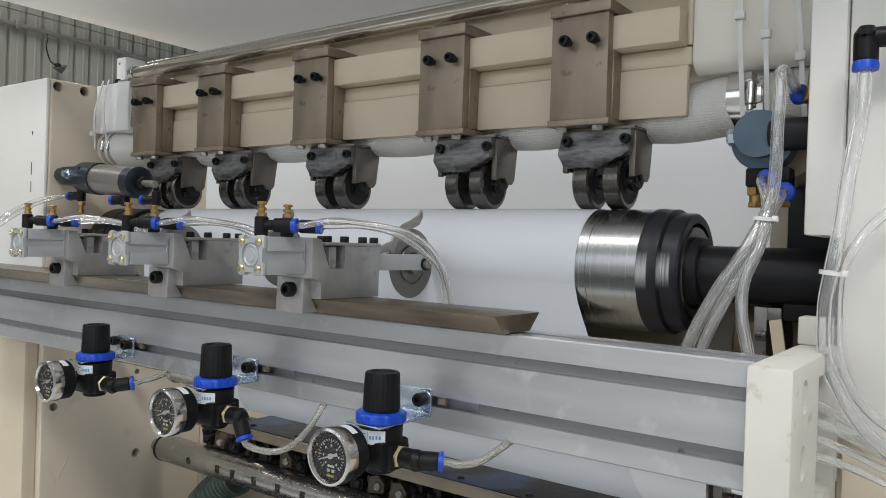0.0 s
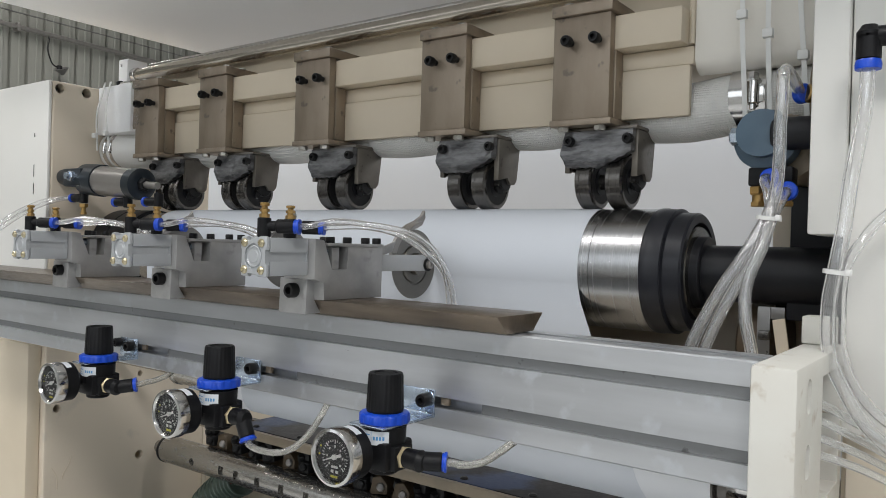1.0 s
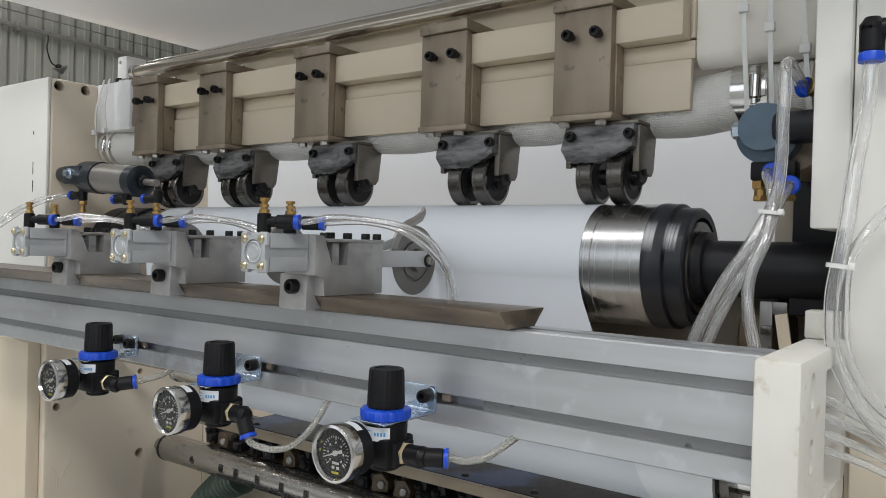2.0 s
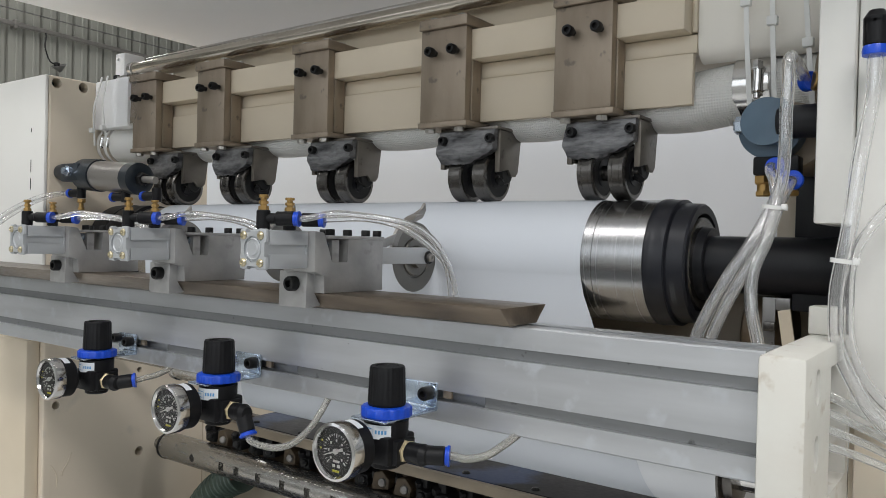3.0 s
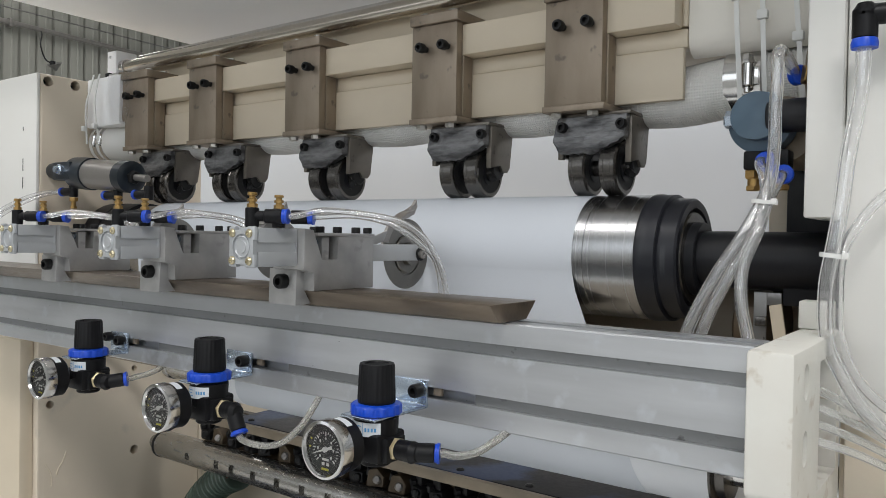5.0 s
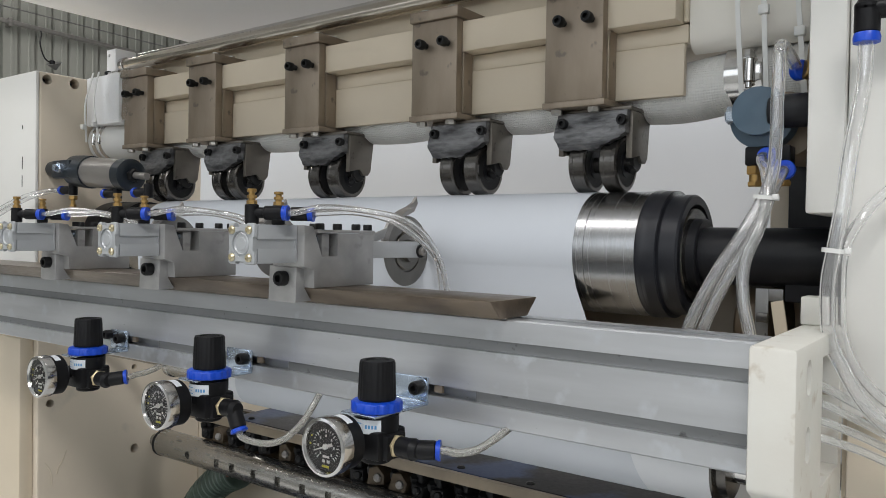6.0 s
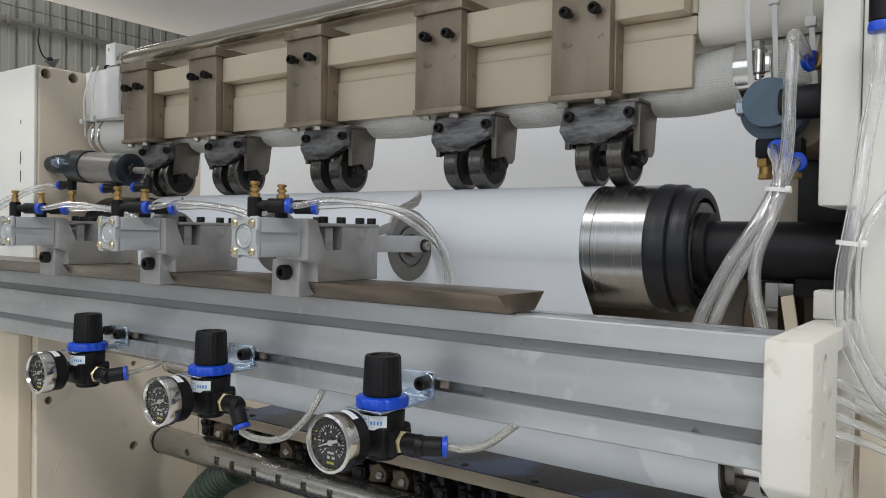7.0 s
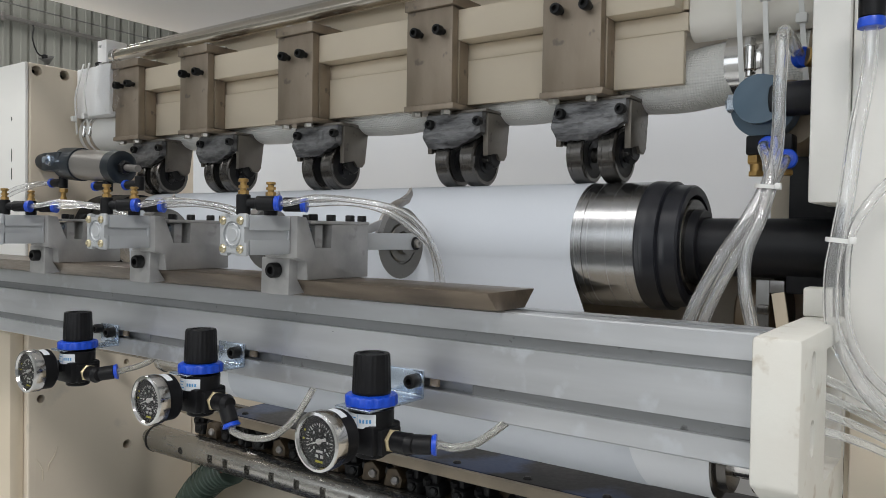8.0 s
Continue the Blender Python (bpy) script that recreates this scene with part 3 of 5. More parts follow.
def cable_tie(x0, z0, x1, z1, head, y=0.796):
    f = thing("cable_tie", (x0, y, z1), "white nylon cable tie hanging over the hose", "cable tie", "cable ties")
    bm = bmesh.new()
    wide = 0.0021
    path = smooth_path([(x0, y + 0.008, z0), (x0 + 0.1 * (x1 - x0), y + 0.003, z0 - 0.2 * (z0 - z1)), (x0 + 0.5 * (x1 - x0), y - 0.002, 0.5 * (z0 + z1)), (x1, y + 0.004, z1)])
    rows = [[bm.verts.new(p + Vector((sx * wide, sy * 0.0006, 0))) for sx, sy in ((-1, -1), (1, -1), (1, 1), (-1, 1))] for p in path]
    for a, b in zip(rows, rows[1:]):
        for k in range(4):
            bm.faces.new((a[k], b[k], b[(k + 1) % 4], a[(k + 1) % 4]))
    bm.faces.new(rows[0])
    bm.faces.new(rows[-1])
    part("strap", bm, NYLON, f)
    hx = x0 + (z0 - head) / (z0 - z1) * (x1 - x0)
    part("head", boxes(((hx - 0.0045, hx + 0.0045), (y - 0.006, y + 0.001), (head - 0.004, head + 0.004)), bevel=0.001), NYLON, f)


cable_tie(-0.172, 1.72, -0.166, 1.575, 1.667)
cable_tie(-0.149, 1.72, -0.145, 1.578, 1.647)
cable_tie(-0.124, 1.72, -0.113, 1.560, 1.624)
cable_tie(-1.175, 1.700, -1.187, 1.588, 1.612, 0.7555)
cable_tie(-1.158, 1.700, -1.152, 1.594, 1.614, 0.7555)


def plastic_wrap():
    """Crumpled clear film left on the beam's end block."""
    bm, rows = bmesh.new(), []
    for k in range(15):
        row = []
        for q in range(19):
            x, z = -1.134 + 0.0042 * k + 0.006 * math.sin(q * 0.5), 1.617 + 0.0043 * q
            bulge = 0.003 + 0.0035 * noise.noise(Vector((x * 90, 0.0, z * 60))) + 0.002 * noise.noise(Vector((x * 240, 3.0, z * 160)))
            row.append(bm.verts.new((x, 0.7635 - abs(bulge), z)))
        rows.append(row)
    for a, b in zip(rows, rows[1:]):
        for q in range(18):
            bm.faces.new((a[q], a[q + 1], b[q + 1], b[q]))
    solid("plastic_wrap", bm, FILM, "crumpled clear plastic film on the white end block", "plastic film", at=(-1.12, 0.762, 1.609), sharp=60)


plastic_wrap()


# ---- pressure wheel units ----
def forged_cover(c):
    """A plate bellied towards its wavy lower edge, with wrinkles along that edge."""
    bm, nu, nv = bmesh.new(), 36, 12
    front, back = [], []
    for i in range(nu + 1):
        s = i / nu
        x_top, x_low = c + 0.0355 - 0.0735 * s, c + 0.0345 - 0.0765 * s
        low = 1.5475 - 0.0150 * min(1, s / 0.42) ** 0.9 + 0.0125 * max(0, (s - 0.86) / 0.14) ** 1.6 + 0.0006 * math.sin(s * 47)
        col, rear = [], []
        for k in range(nv + 1):
            v = k / nv
            x, z = x_top + (x_low - x_top) * v, 1.5696 + (low - 1.5696) * v
            belly = 0.0010 + 0.0042 * v ** 1.5 * (1 - 0.55 * max(0, v - 0.85) / 0.15)
            wrinkle = 0.0007 * v * math.sin(46 * v - 9 * s + 2.5 * noise.noise(Vector((x * 90, 0, z * 90)))) + 0.0010 * noise.noise(Vector((x * 150, 4.0, z * 240)))
            col.append(bm.verts.new((x, 0.7868 - belly - wrinkle, z)))
            rear.append(bm.verts.new((x, 0.7935, z)))
        front.append(col)
        back.append(rear)
    for p, q in zip(front, front[1:]):
        for k in range(nv):
            bm.faces.new((p[k], p[k + 1], q[k + 1], q[k]))
    for i in range(nu):
        for k in (0, nv):
            bm.faces.new((front[i][k], front[i + 1][k], back[i + 1][k], back[i][k]))
        for k in range(nv):
            bm.faces.new((back[i][k], back[i][k + 1], back[i + 1][k + 1], back[i + 1][k]))
    for i in (0, nu):
        for k in range(nv):
            bm.faces.new((front[i][k], front[i][k + 1], back[i][k + 1], back[i][k]))
    return bm


def pressure_unit(mid, wheels):
    """Built round the first bracket; wheels: how far the wheel pair sits beside the bracket's middle."""
    f = thing("pressure_wheel_unit", (mid, 0.79, 1.492), "brown steel bracket clamped on the beam with twin bearing wheels", "pressure wheel", "pressure wheel units on the beam")
    h = 0.031
    part("housing", boxes(((mid - h, mid + h), (0.773, 0.7845), (1.580, 1.6835)), ((mid - h + 0.0005, mid + h + 0.0015), (0.7847, 0.8025), (1.5805, 1.648)), bevel=0.0008), NICKEL, f)
    part("cap_plate", boxes(((mid - h - 0.001, mid + h + 0.003), (0.769, 0.826), (1.684, 1.6955)), bevel=0.001), NICKEL, f)
    part("base_plate", boxes(((mid - h - 0.001, mid + h + 0.004), (0.770, 0.824), (1.5735, 1.5797)), bevel=0.0008), NICKEL, f)
    for dx, dy in ((-0.018, 0.775), (0.02, 0.775), (-0.014, 0.80), (0.022, 0.80)):
        part("top_bolt", hex_head(bmesh.new(), (mid + dx, dy + 0.006, 1.6955), (0, 0, 1), 0.0055, 0.004), BOLT, f)
    for dx in (-0.02, 0.02):
        part("bottom_bolt", hex_head(bmesh.new(), (mid + dx, 0.779, 1.5733), (0, 0, -1), 0.006, 0.005), BOLT, f)
    for dx in (-0.011, 0.019):
        bm = rod(bmesh.new(), (mid + dx, 0.7735, 1.6568), (mid + dx, 0.763, 1.6568), 0.0034, 16)
        socket_screw(bm, (mid + dx, 0.7665, 1.6568), (0, -1, 0), 0.0055, 0.0085)
        part("set_screw", bm, BLACKOX, f)
    c = mid + wheels
    part("forged_cover", forged_cover(c), FORGED, f, "rough forged grey steel cover", 50)
    for dx in (-0.0315, 0.0315):
        part("cover_screw", socket_screw(bmesh.new(), (c + dx, 0.7862, 1.5595), (0, -1, 0), 0.0052, 0.0075), BLACKOX, f)
    part("slide_plate", boxes(((c - 0.039, c + 0.0385), (0.788, 0.846), (1.5700, 1.5732)), bevel=0.0006), YOKE, f)
    part("yoke", boxes(((c - 0.0329, c + 0.0309), (0.7945, 0.836), (1.5525, 1.5698)), bevel=0.0008), YOKE, f)
    for s in (-1, 1):
        a, b = (c + 0.0310, c + 0.0375) if s > 0 else (c - 0.0385, c - 0.0330)
        out = [(0.7945, 1.5697), (0.840, 1.5697), (0.834, 1.526), (0.829, 1.5205), (0.819, 1.5205), (0.814, 1.528), (0.7945, 1.5235)] if s > 0 else [(0.7945, 1.5697), (0.840, 1.5697), (0.838, 1.530), (0.7945, 1.530)]
        part("side_plate", prism(bmesh.new(), out, 0, a, b, 0.0006), YOKE, f)
    part("axle", rod(bmesh.new(), (c - 0.030, 0.812, 1.5198), (c + 0.0320, 0.812, 1.5198), 0.0079, 24, 0.001), BEARING, f)
    part("axle_cap", rod(bmesh.new(), (c + 0.0255, 0.816, 1.5235), (c + 0.0345, 0.816, 1.5235), 0.0120, 32, 0.0015), BLACKOX, f, "dark round axle end")
    part("axle_screw", hex_head(bmesh.new(), (c + 0.0290, 0.808, 1.5160), (0.7, -0.6, -0.5), 0.0042, 0.010), BLACKOX, f)
    part("stop_block", boxes(((c - 0.0390, c - 0.0332), (0.789, 0.7943), (1.528, 1.552)), bevel=0.0008), YOKE, f)
    for wc in (c - 0.0170, c + 0.0160):
        bm = lathe(bmesh.new(), (wc - 0.009, 0.812, 1.5198), (1, 0, 0), [(0, 0.0228), (0, 0.0262), (0.0015, 0.0282), (0.005, 0.0282), (0.0055, 0.0277), (0.0125, 0.0277), (0.013, 0.0282), (0.0165, 0.0282), (0.018, 0.0262), (0.018, 0.0228)], 56, True)
        w = part("wheel", bm, BEARING, f)
        bm = lathe(bmesh.new(), (wc - 0.0084, 0.812, 1.5198), (1, 0, 0), [(0, 0.0230), (0.0168, 0.0230)], 48)
        part("seal", bm, SEAL, w)
        bm = lathe(bmesh.new(), (wc - 0.0092, 0.812, 1.5198), (1, 0, 0), [(0, 0.008), (0, 0.0135), (0.0184, 0.0135), (0.0184, 0.008)], 40, True)
        part("inner_ring", bm, SHAFT, w)
    return f


for mid, offset in ((-0.319, 0.0165), (-0.490, 0.027), (-0.700, 0.0275), (-0.904, 0.035), (-1.069, 0.037)):
    pressure_unit(mid, offset)


# ---- anvil roll, turning ----
YC, ZC, R = 0.813, 1.4314, 0.0605


def anvil_roll():
    f = thing("anvil_roll", (-0.248, YC, ZC), "turning steel anvil roll with a bright ground band and black collar", "roller")
    x = -0.248
    part("core", lathe(bmesh.new(), (-1.19, YC, ZC), (1, 0, 0), [(0, R - 0.004), (0.4, R - 0.004), (0.879, R - 0.004)], 72), STEEL, f)
    part("steel_band", lathe(bmesh.new(), (-0.345, YC, ZC), (1, 0, 0), [(0, R - 0.002), (0, R), (0.0495, R), (0.050, R - 0.0006), (0.0505, R), (0.1005, R), (0.101, R - 0.001)], 96), STEEL, f, "bright turned steel band")
    rows = [(0, R - 0.006), (0, R + 0.0002), (0.001, R + 0.0008), (0.0065, R + 0.0008), (0.0075, R + 0.0002), (0.0185, R), (0.0190, R - 0.0007), (0.0196, R), (0.0202, R - 0.0012), (0.0208, R - 0.0034), (0.0355, R - 0.0038),
            (0.0375, R - 0.0055), (0.0375, 0.0475), (0.030, 0.0465), (0.030, 0.043), (0.033, 0.043), (0.033, 0.030)]
    part("collar", lathe(bmesh.new(), (-0.244, YC, ZC), (1, 0, 0), rows, 96), COLLAR, f, "black collar with two worn white scuffs")
    rows = [(0, 0.030), (0, R - 0.001), (0.001, R + 0.0006), (0.040, R + 0.0006), (0.042, R - 0.001), (0.044, R), (0.094, R), (0.095, R - 0.006)]
    part("collar", lathe(bmesh.new(), (-1.188, YC, ZC), (1, 0, 0), rows, 72), SHAFT, f, "plain black collar")
    part("shaft_step", lathe(bmesh.new(), (-0.214, YC, ZC), (1, 0, 0), [(0, 0.0425), (0.006, 0.0425), (0.007, 0.0415), (0.007, 0.0345), (0.015, 0.034), (0.016, 0.033), (0.016, 0.026)], 72), SHAFT, f)
    part("retaining_ring", lathe(bmesh.new(), (-0.2125, YC, ZC), (1, 0, 0), [(0, 0.043), (0.003, 0.0455), (0.006, 0.043)], 72), BEARING, f, "steel retaining ring")
    part("drive_shaft", lathe(bmesh.new(), (-0.20, YC, ZC), (1, 0, 0), [(0, 0.0262), (0.128, 0.0262), (0.129, 0.0255)], 72), SHAFT, f, "black drive shaft")
    return f


ROLL = anvil_roll()


def paper_web():
    """The sheet round the roll's front, and down to the lower roll."""
    bm = bmesh.new()
    r = R + 0.0004
    path = [(YC + r * math.cos(radians(a)), ZC + r * math.sin(radians(a))) for a in range(40, 198, 3)]
    y0, z0 = path[-1]
    low = [(LY + (LR + 0.0004) * math.cos(radians(a)), LZ + (LR + 0.0004) * math.sin(radians(a))) for a in range(176, 290, 5)]
    path += [(y0 + (low[0][0] - y0) * s, z0 + (low[0][1] - z0) * s) for s in (0.1, 0.2, 0.3, 0.4, 0.5, 0.6, 0.7, 0.8, 0.9)] + low
    rows = []
    for y, z in path:
        edge = -0.3055 + 0.365 * max(0.0, min(0.19, 1.407 - z))
        first = -1.030 + 0.220 * max(0.0, min(1.0, (1.36 - z) / 0.10))
        rows.append([bm.verts.new((first + (edge - first) * k / 10, y, z)) for k in range(11)])
    for a, b in zip(rows, rows[1:]):
        for k in range(10):
            bm.faces.new((a[k], a[k + 1], b[k + 1], b[k]))
    solid("paper_web", bm, PAPER, "white paper web running round the anvil roll", "paper web", at=(-0.7, YC, LZ))


LY, LZ, LR = 0.80, 1.2445, 0.0375


def lower_roll():
    f = thing("idler_roll", (-0.6, LY, LZ), "grey idler roll under the anvil roll with steel journal", "roller")
    part("shell", lathe(bmesh.new(), (-0.83, LY, LZ), (1, 0, 0), [(0, 0.02), (0, LR), (0.652, LR), (0.654, LR - 0.001), (0.654, 0.02)], 64), BACK, f)
    part("bearing_cap", lathe(bmesh.new(), (-0.176, LY, LZ), (1, 0, 0), [(0, LR - 0.001), (0.002, LR - 0.001), (0.004, 0.030), (0.012, 0.030), (0.013, 0.018)], 48), BEARING, f, "dark bearing cap")
    part("journal", lathe(bmesh.new(), (-0.165, LY, LZ), (1, 0, 0), [(0, 0.016), (0.02, 0.016), (0.02, 0.026), (0.024, 0.026), (0.024, 0.018), (0.09, 0.018)], 40), CHROME, f, "steel journal")


lower_roll()
paper_web()


# ---- aluminium profile with its end casting ----
def aluminium_profile():
    y0, y1, z0, z1 = 0.582, 0.622, 1.3005, 1.3836
    def slot(z):
        return [(y0, z - 0.0046), (y0 + 0.0045, z - 0.0046), (y0 + 0.0045, z - 0.009), (y0 + 0.012, z - 0.005), (y0 + 0.012, z + 0.005), (y0 + 0.0045, z + 0.009), (y0 + 0.0045, z + 0.0046), (y0, z + 0.0046)]
    c = 0.0012
    out = [(y0 + c, z0), (y0, z0 + c), *slot(1.3215), *slot(1.3622), (y0, z1 - c), (y0 + c, z1)]
    ym = 0.602
    out += [(ym - 0.0046, z1), (ym - 0.0046, z1 - 0.0045), (ym - 0.009, z1 - 0.0045), (ym - 0.005, z1 - 0.012), (ym + 0.005, z1 - 0.012), (ym + 0.009, z1 - 0.0045), (ym + 0.0046, z1 - 0.0045), (ym + 0.0046, z1)]
    out += [(y1 - c, z1), (y1, z1 - c), (y1, z0 + c), (y1 - c, z0)]
    bm = prism(bmesh.new(), out, 0, -1.30, -0.0948)
    bmesh.ops.triangulate(bm, faces=[q for q in bm.faces if len(q.verts) > 4])
    f = thing("aluminium_profile", (-0.75, 0.602, z0), "scuffed extruded aluminium profile bar with T-slots", "profile bar")
    part("extrusion", bm, ALU, f)
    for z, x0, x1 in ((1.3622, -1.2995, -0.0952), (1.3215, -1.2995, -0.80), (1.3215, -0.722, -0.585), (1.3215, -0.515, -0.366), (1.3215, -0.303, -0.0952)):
        part("slot_strip", boxes(((x0, x1), (y0 + 0.0048, y0 + 0.0068), (z - 0.0045, z + 0.0045))), ALU_SLOT_SHADE, f, "grey slot insert with slot shade in its colour")


aluminium_profile()


def end_casting():
    f = thing("end_casting", (-0.08, 0.64, 1.262), "cream painted cast end bracket with slotted holes", "bracket")
    side = [(0.561, 1.3845), (0.720, 1.3845), (0.720, 1.250), (0.640, 1.250), (0.561, 1.297)]
    bm = prism(bmesh.new(), side, 0, -0.0945, -0.0668, 0.0032)
    cuts = [cutter_box((-0.12, -0.05), (0.637, 0.704), (1.285, 1.371))]
    for z in (1.3635, 1.3225):
        pts = [(0.5940 + 0.0066 * math.cos(a), z + (0.005 if math.sin(a) > 0 else -0.005) + 0.0062 * math.sin(a)) for a in [6.283185 * k / 24 + 0.01 for k in range(24)]]
        cuts.append(prism(bmesh.new(), pts, 0, -0.088, -0.05))
    part("body", carve(bm, cuts), CASTING, f, sharp=28)
    part("upright_block", boxes(((-0.0935, -0.074), (0.700, 0.7195), (1.3847, 1.4055)), bevel=0.0015), CASTING, f)
    part("window_bolt", hex_head(bmesh.new(), (-0.0925, 0.69, 1.345), (1, 0, 0), 0.008, 0.008), ZINC, f)


end_casting()

RAIL_OUT = [(0.571, 1.3845), (0.611, 1.3845), (0.626, 1.3985), (0.5565, 1.3985)]
solid("dovetail_rail", prism(bmesh.new(), RAIL_OUT, 0, -1.30, -0.2725, 0.0006), RAIL, "brown oxidised steel dovetail rail on the profile", "rail", at=(-0.8, 0.59, 1.3845))


# ---- knife holders ----
def flow_fitting(f, at, way, tall=1.0):
    """A banjo flow control: brass screw, black elbow, blue push-in ring."""
    x, y, z = at
    way = Vector(way).normalized()
    o = Vector((x, y, z + 0.0095))
    bm = rod(bmesh.new(), (x, y, z), (x, y, z + 0.0165), 0.0058, 20, 0.0008)
    rod(bm, o + way * 0.002, o + way * 0.012, 0.0045, 20)
    rod(bm, o + way * 0.011, o + way * 0.0265, 0.0060, 24, 0.0008)
    e = part("elbow_fitting", bm, BLACK, f, "black push-in elbow fitting")
    bm = hex_head(bmesh.new(), (x, y, z + 0.0165), (0, 0, 1), 0.0044, 0.0034)
    rod(bm, (x, y, z + 0.0195), (x, y, z + 0.0225), 0.0028, 16)
    hex_head(bm, (x, y, z + 0.0215), (0, 0, 1), 0.0040, 0.0026)
    lathe(bm, (x, y, z + 0.0240), (0, 0, 1), [(0, 0.0026), (0.0022 * tall, 0.0026), (0.0026 * tall, 0.0040), (0.0048 * tall, 0.0040), (0.0053 * tall, 0.0033), (0.0053 * tall, 0)], 18)
    part("needle_screw", bm, BRASS, e, "brass adjusting screw")
    part("release_ring", lathe(bmesh.new(), o + way * 0.0265, way, [(0, 0.0062), (0.0025, 0.0058), (0.003, 0.0065), (0.0045, 0.0065), (0.0045, 0.0035)], 24), BLUE, e, "blue release ring")
    return o + way * 0.029


def knife_holder():
    f = thing("knife_holder", (-0.4765, 0.57, 1.3845), "grey aluminium pneumatic knife holder with round slitting blade", "knife holder", "knife holders on the rail")
    # cylinder
    bm = box(bmesh.new(), (-0.4915, -0.4598), (0.5015, 0.5445), (1.4205, 1.4525), 0.0012)
    bm = carve(bm, [cutter_box((-0.4615, -0.45), (0.495, 0.5425), (1.4325, 1.4405)), cutter_box((-0.50, -0.4898), (0.495, 0.5425), (1.4325, 1.4405))])
    cyl = part("air_cylinder", bm, ALU_ANOD, f, "square anodised air cylinder")
    bm = box(bmesh.new(), (-0.4920, -0.4590), (0.4965, 0.5013), (1.4195, 1.4535), 0.0022)
    bm = carve(bm, [cutter_box((-0.484, -0.469), (0.49, 0.51), (1.4502, 1.46)), cutter_box((-0.482, -0.471), (0.49, 0.51), (1.41, 1.4222)), cutter_box((-0.50, -0.4902), (0.49, 0.51), (1.4305, 1.4425)), cutter_box((-0.4608, -0.45), (0.49, 0.51), (1.4305, 1.4425)), cutter_rod((-0.4755, 0.49, 1.4365), (-0.4755, 0.4985, 1.4365), 0.0108, 32)])
    end = part("end_cap", bm, ALU_ANOD, cyl)
    part("cap_disc", lathe(bmesh.new(), (-0.4755, 0.4986, 1.4365), (0, -1, 0), [(0, 0.0092), (0.0012, 0.0092), (0.0018, 0.0085), (0.0008, 0.0078), (0.0008, 0.0055), (0.0016, 0.005), (0.0016, 0)], 40), ALU_ANOD, cyl)
    for dx in (-0.0105, 0.0105):
        for z in (1.4252, 1.4478):
            part("pan_screw", lathe(bmesh.new(), (-0.4755 + dx, 0.4964, z), (0, -1, 0), [(0, 0.0036), (0.001, 0.0036), (0.0022, 0.0026), (0.0024, 0.0014), (0.0012, 0.0008), (0.0012, 0)], 18), SCREW, cyl)
    # body
    out = [(0.5447, 1.4528), (0.5555, 1.4515), (0.5655, 1.4253), (0.5855, 1.4253), (0.5855, 1.4462), (0.6335, 1.4462), (0.6335, 1.3988), (0.5565, 1.3988), (0.5565, 1.4145), (0.5447, 1.4175)]
    bm = prism(bmesh.new(), out, 0, -0.491, -0.4520, 0.0005)
    bmesh.ops.triangulate(bm, faces=[q for q in bm.faces if len(q.verts) > 4])
    part("body", bm, ALU_BLOCK, f)
    part("piston_rod_block", boxes(((-0.486, -0.4545), (0.568, 0.577), (1.4256, 1.4455)), bevel=0.0006), ALU_BLOCK, f)
    part("spring_pin", rod(bmesh.new(), (-0.463, 0.5595, 1.4405), (-0.463, 0.568, 1.4405), 0.004, 18), ZINC, f)
    part("cover_plate", boxes(((-0.4915, -0.4515), (0.560, 0.6345), (1.4464, 1.4492)), bevel=0.0005), ALU_BLOCK, f)
    for x, y in ((-0.4565, 0.567), (-0.4565, 0.589), (-0.486, 0.589), (-0.4565, 0.6135), (-0.4565, 0.6295)):
        part("cover_screw", socket_screw(bmesh.new(), (x, y, 1.4493), (0, 0, 1), 0.0042, 0.0055, 18), BLACKOX, f)
    # clamp on the dovetail
    out = [(0.5475, 1.4172), (0.5895, 1.4140), (0.5895, 1.3992), (0.5555, 1.3992), (0.5655, 1.3868), (0.5465, 1.3858)]
    part("dovetail_clamp", prism(bmesh.new(), out, 0, -0.4985, -0.4640, 0.0007), ALU_BLOCK, f)
    part("clamp_screw", socket_screw(bmesh.new(), (-0.479, 0.5478, 1.4065), (0, -1, 0), 0.0066, 0.0085), BLACKOX, f)
    # knife
    arm = [(0.634, 1.4390), (0.716, 1.4392), (0.7225, 1.4345), (0.7225, 1.4265), (0.717, 1.4225), (0.634, 1.4232)]
    part("knife_arm", prism(bmesh.new(), arm, 0, -0.4700, -0.4610, 0.0006), ALU_ANOD, f)
    part("arm_root", boxes(((-0.489, -0.4605), (0.6337, 0.641), (1.416, 1.4442)), bevel=0.0006), ALU_BLOCK, f)
    k = part("knife_blade", lathe(bmesh.new(), (-0.4805, 0.7165, 1.4290), (1, 0, 0), [(0, 0.020), (0, 0.0305), (0.0011, 0.0368), (0.0014, 0.0368), (0.0026, 0.0305), (0.0026, 0.0222), (0.0016, 0.0216), (0.0016, 0.0204)], 72), KNIFE, f, "round steel slitting blade")
    part("hub", lathe(bmesh.new(), (-0.483, 0.7165, 1.4290), (1, 0, 0), [(0, 0.018), (0.0055, 0.0200), (0.0065, 0.0192), (0.0065, 0.012), (0.0125, 0.0115), (0.0125, 0)], 56), KNIFE, k)
    part("pivot_screw", lathe(bmesh.new(), (-0.4600, 0.7165, 1.4290), (1, 0, 0), [(0, 0.0044), (0.0035, 0.0044), (0.0042, 0.0036), (0.0042, 0.0018), (0.003, 0.0016), (0.003, 0)], 24), BARREL, f)
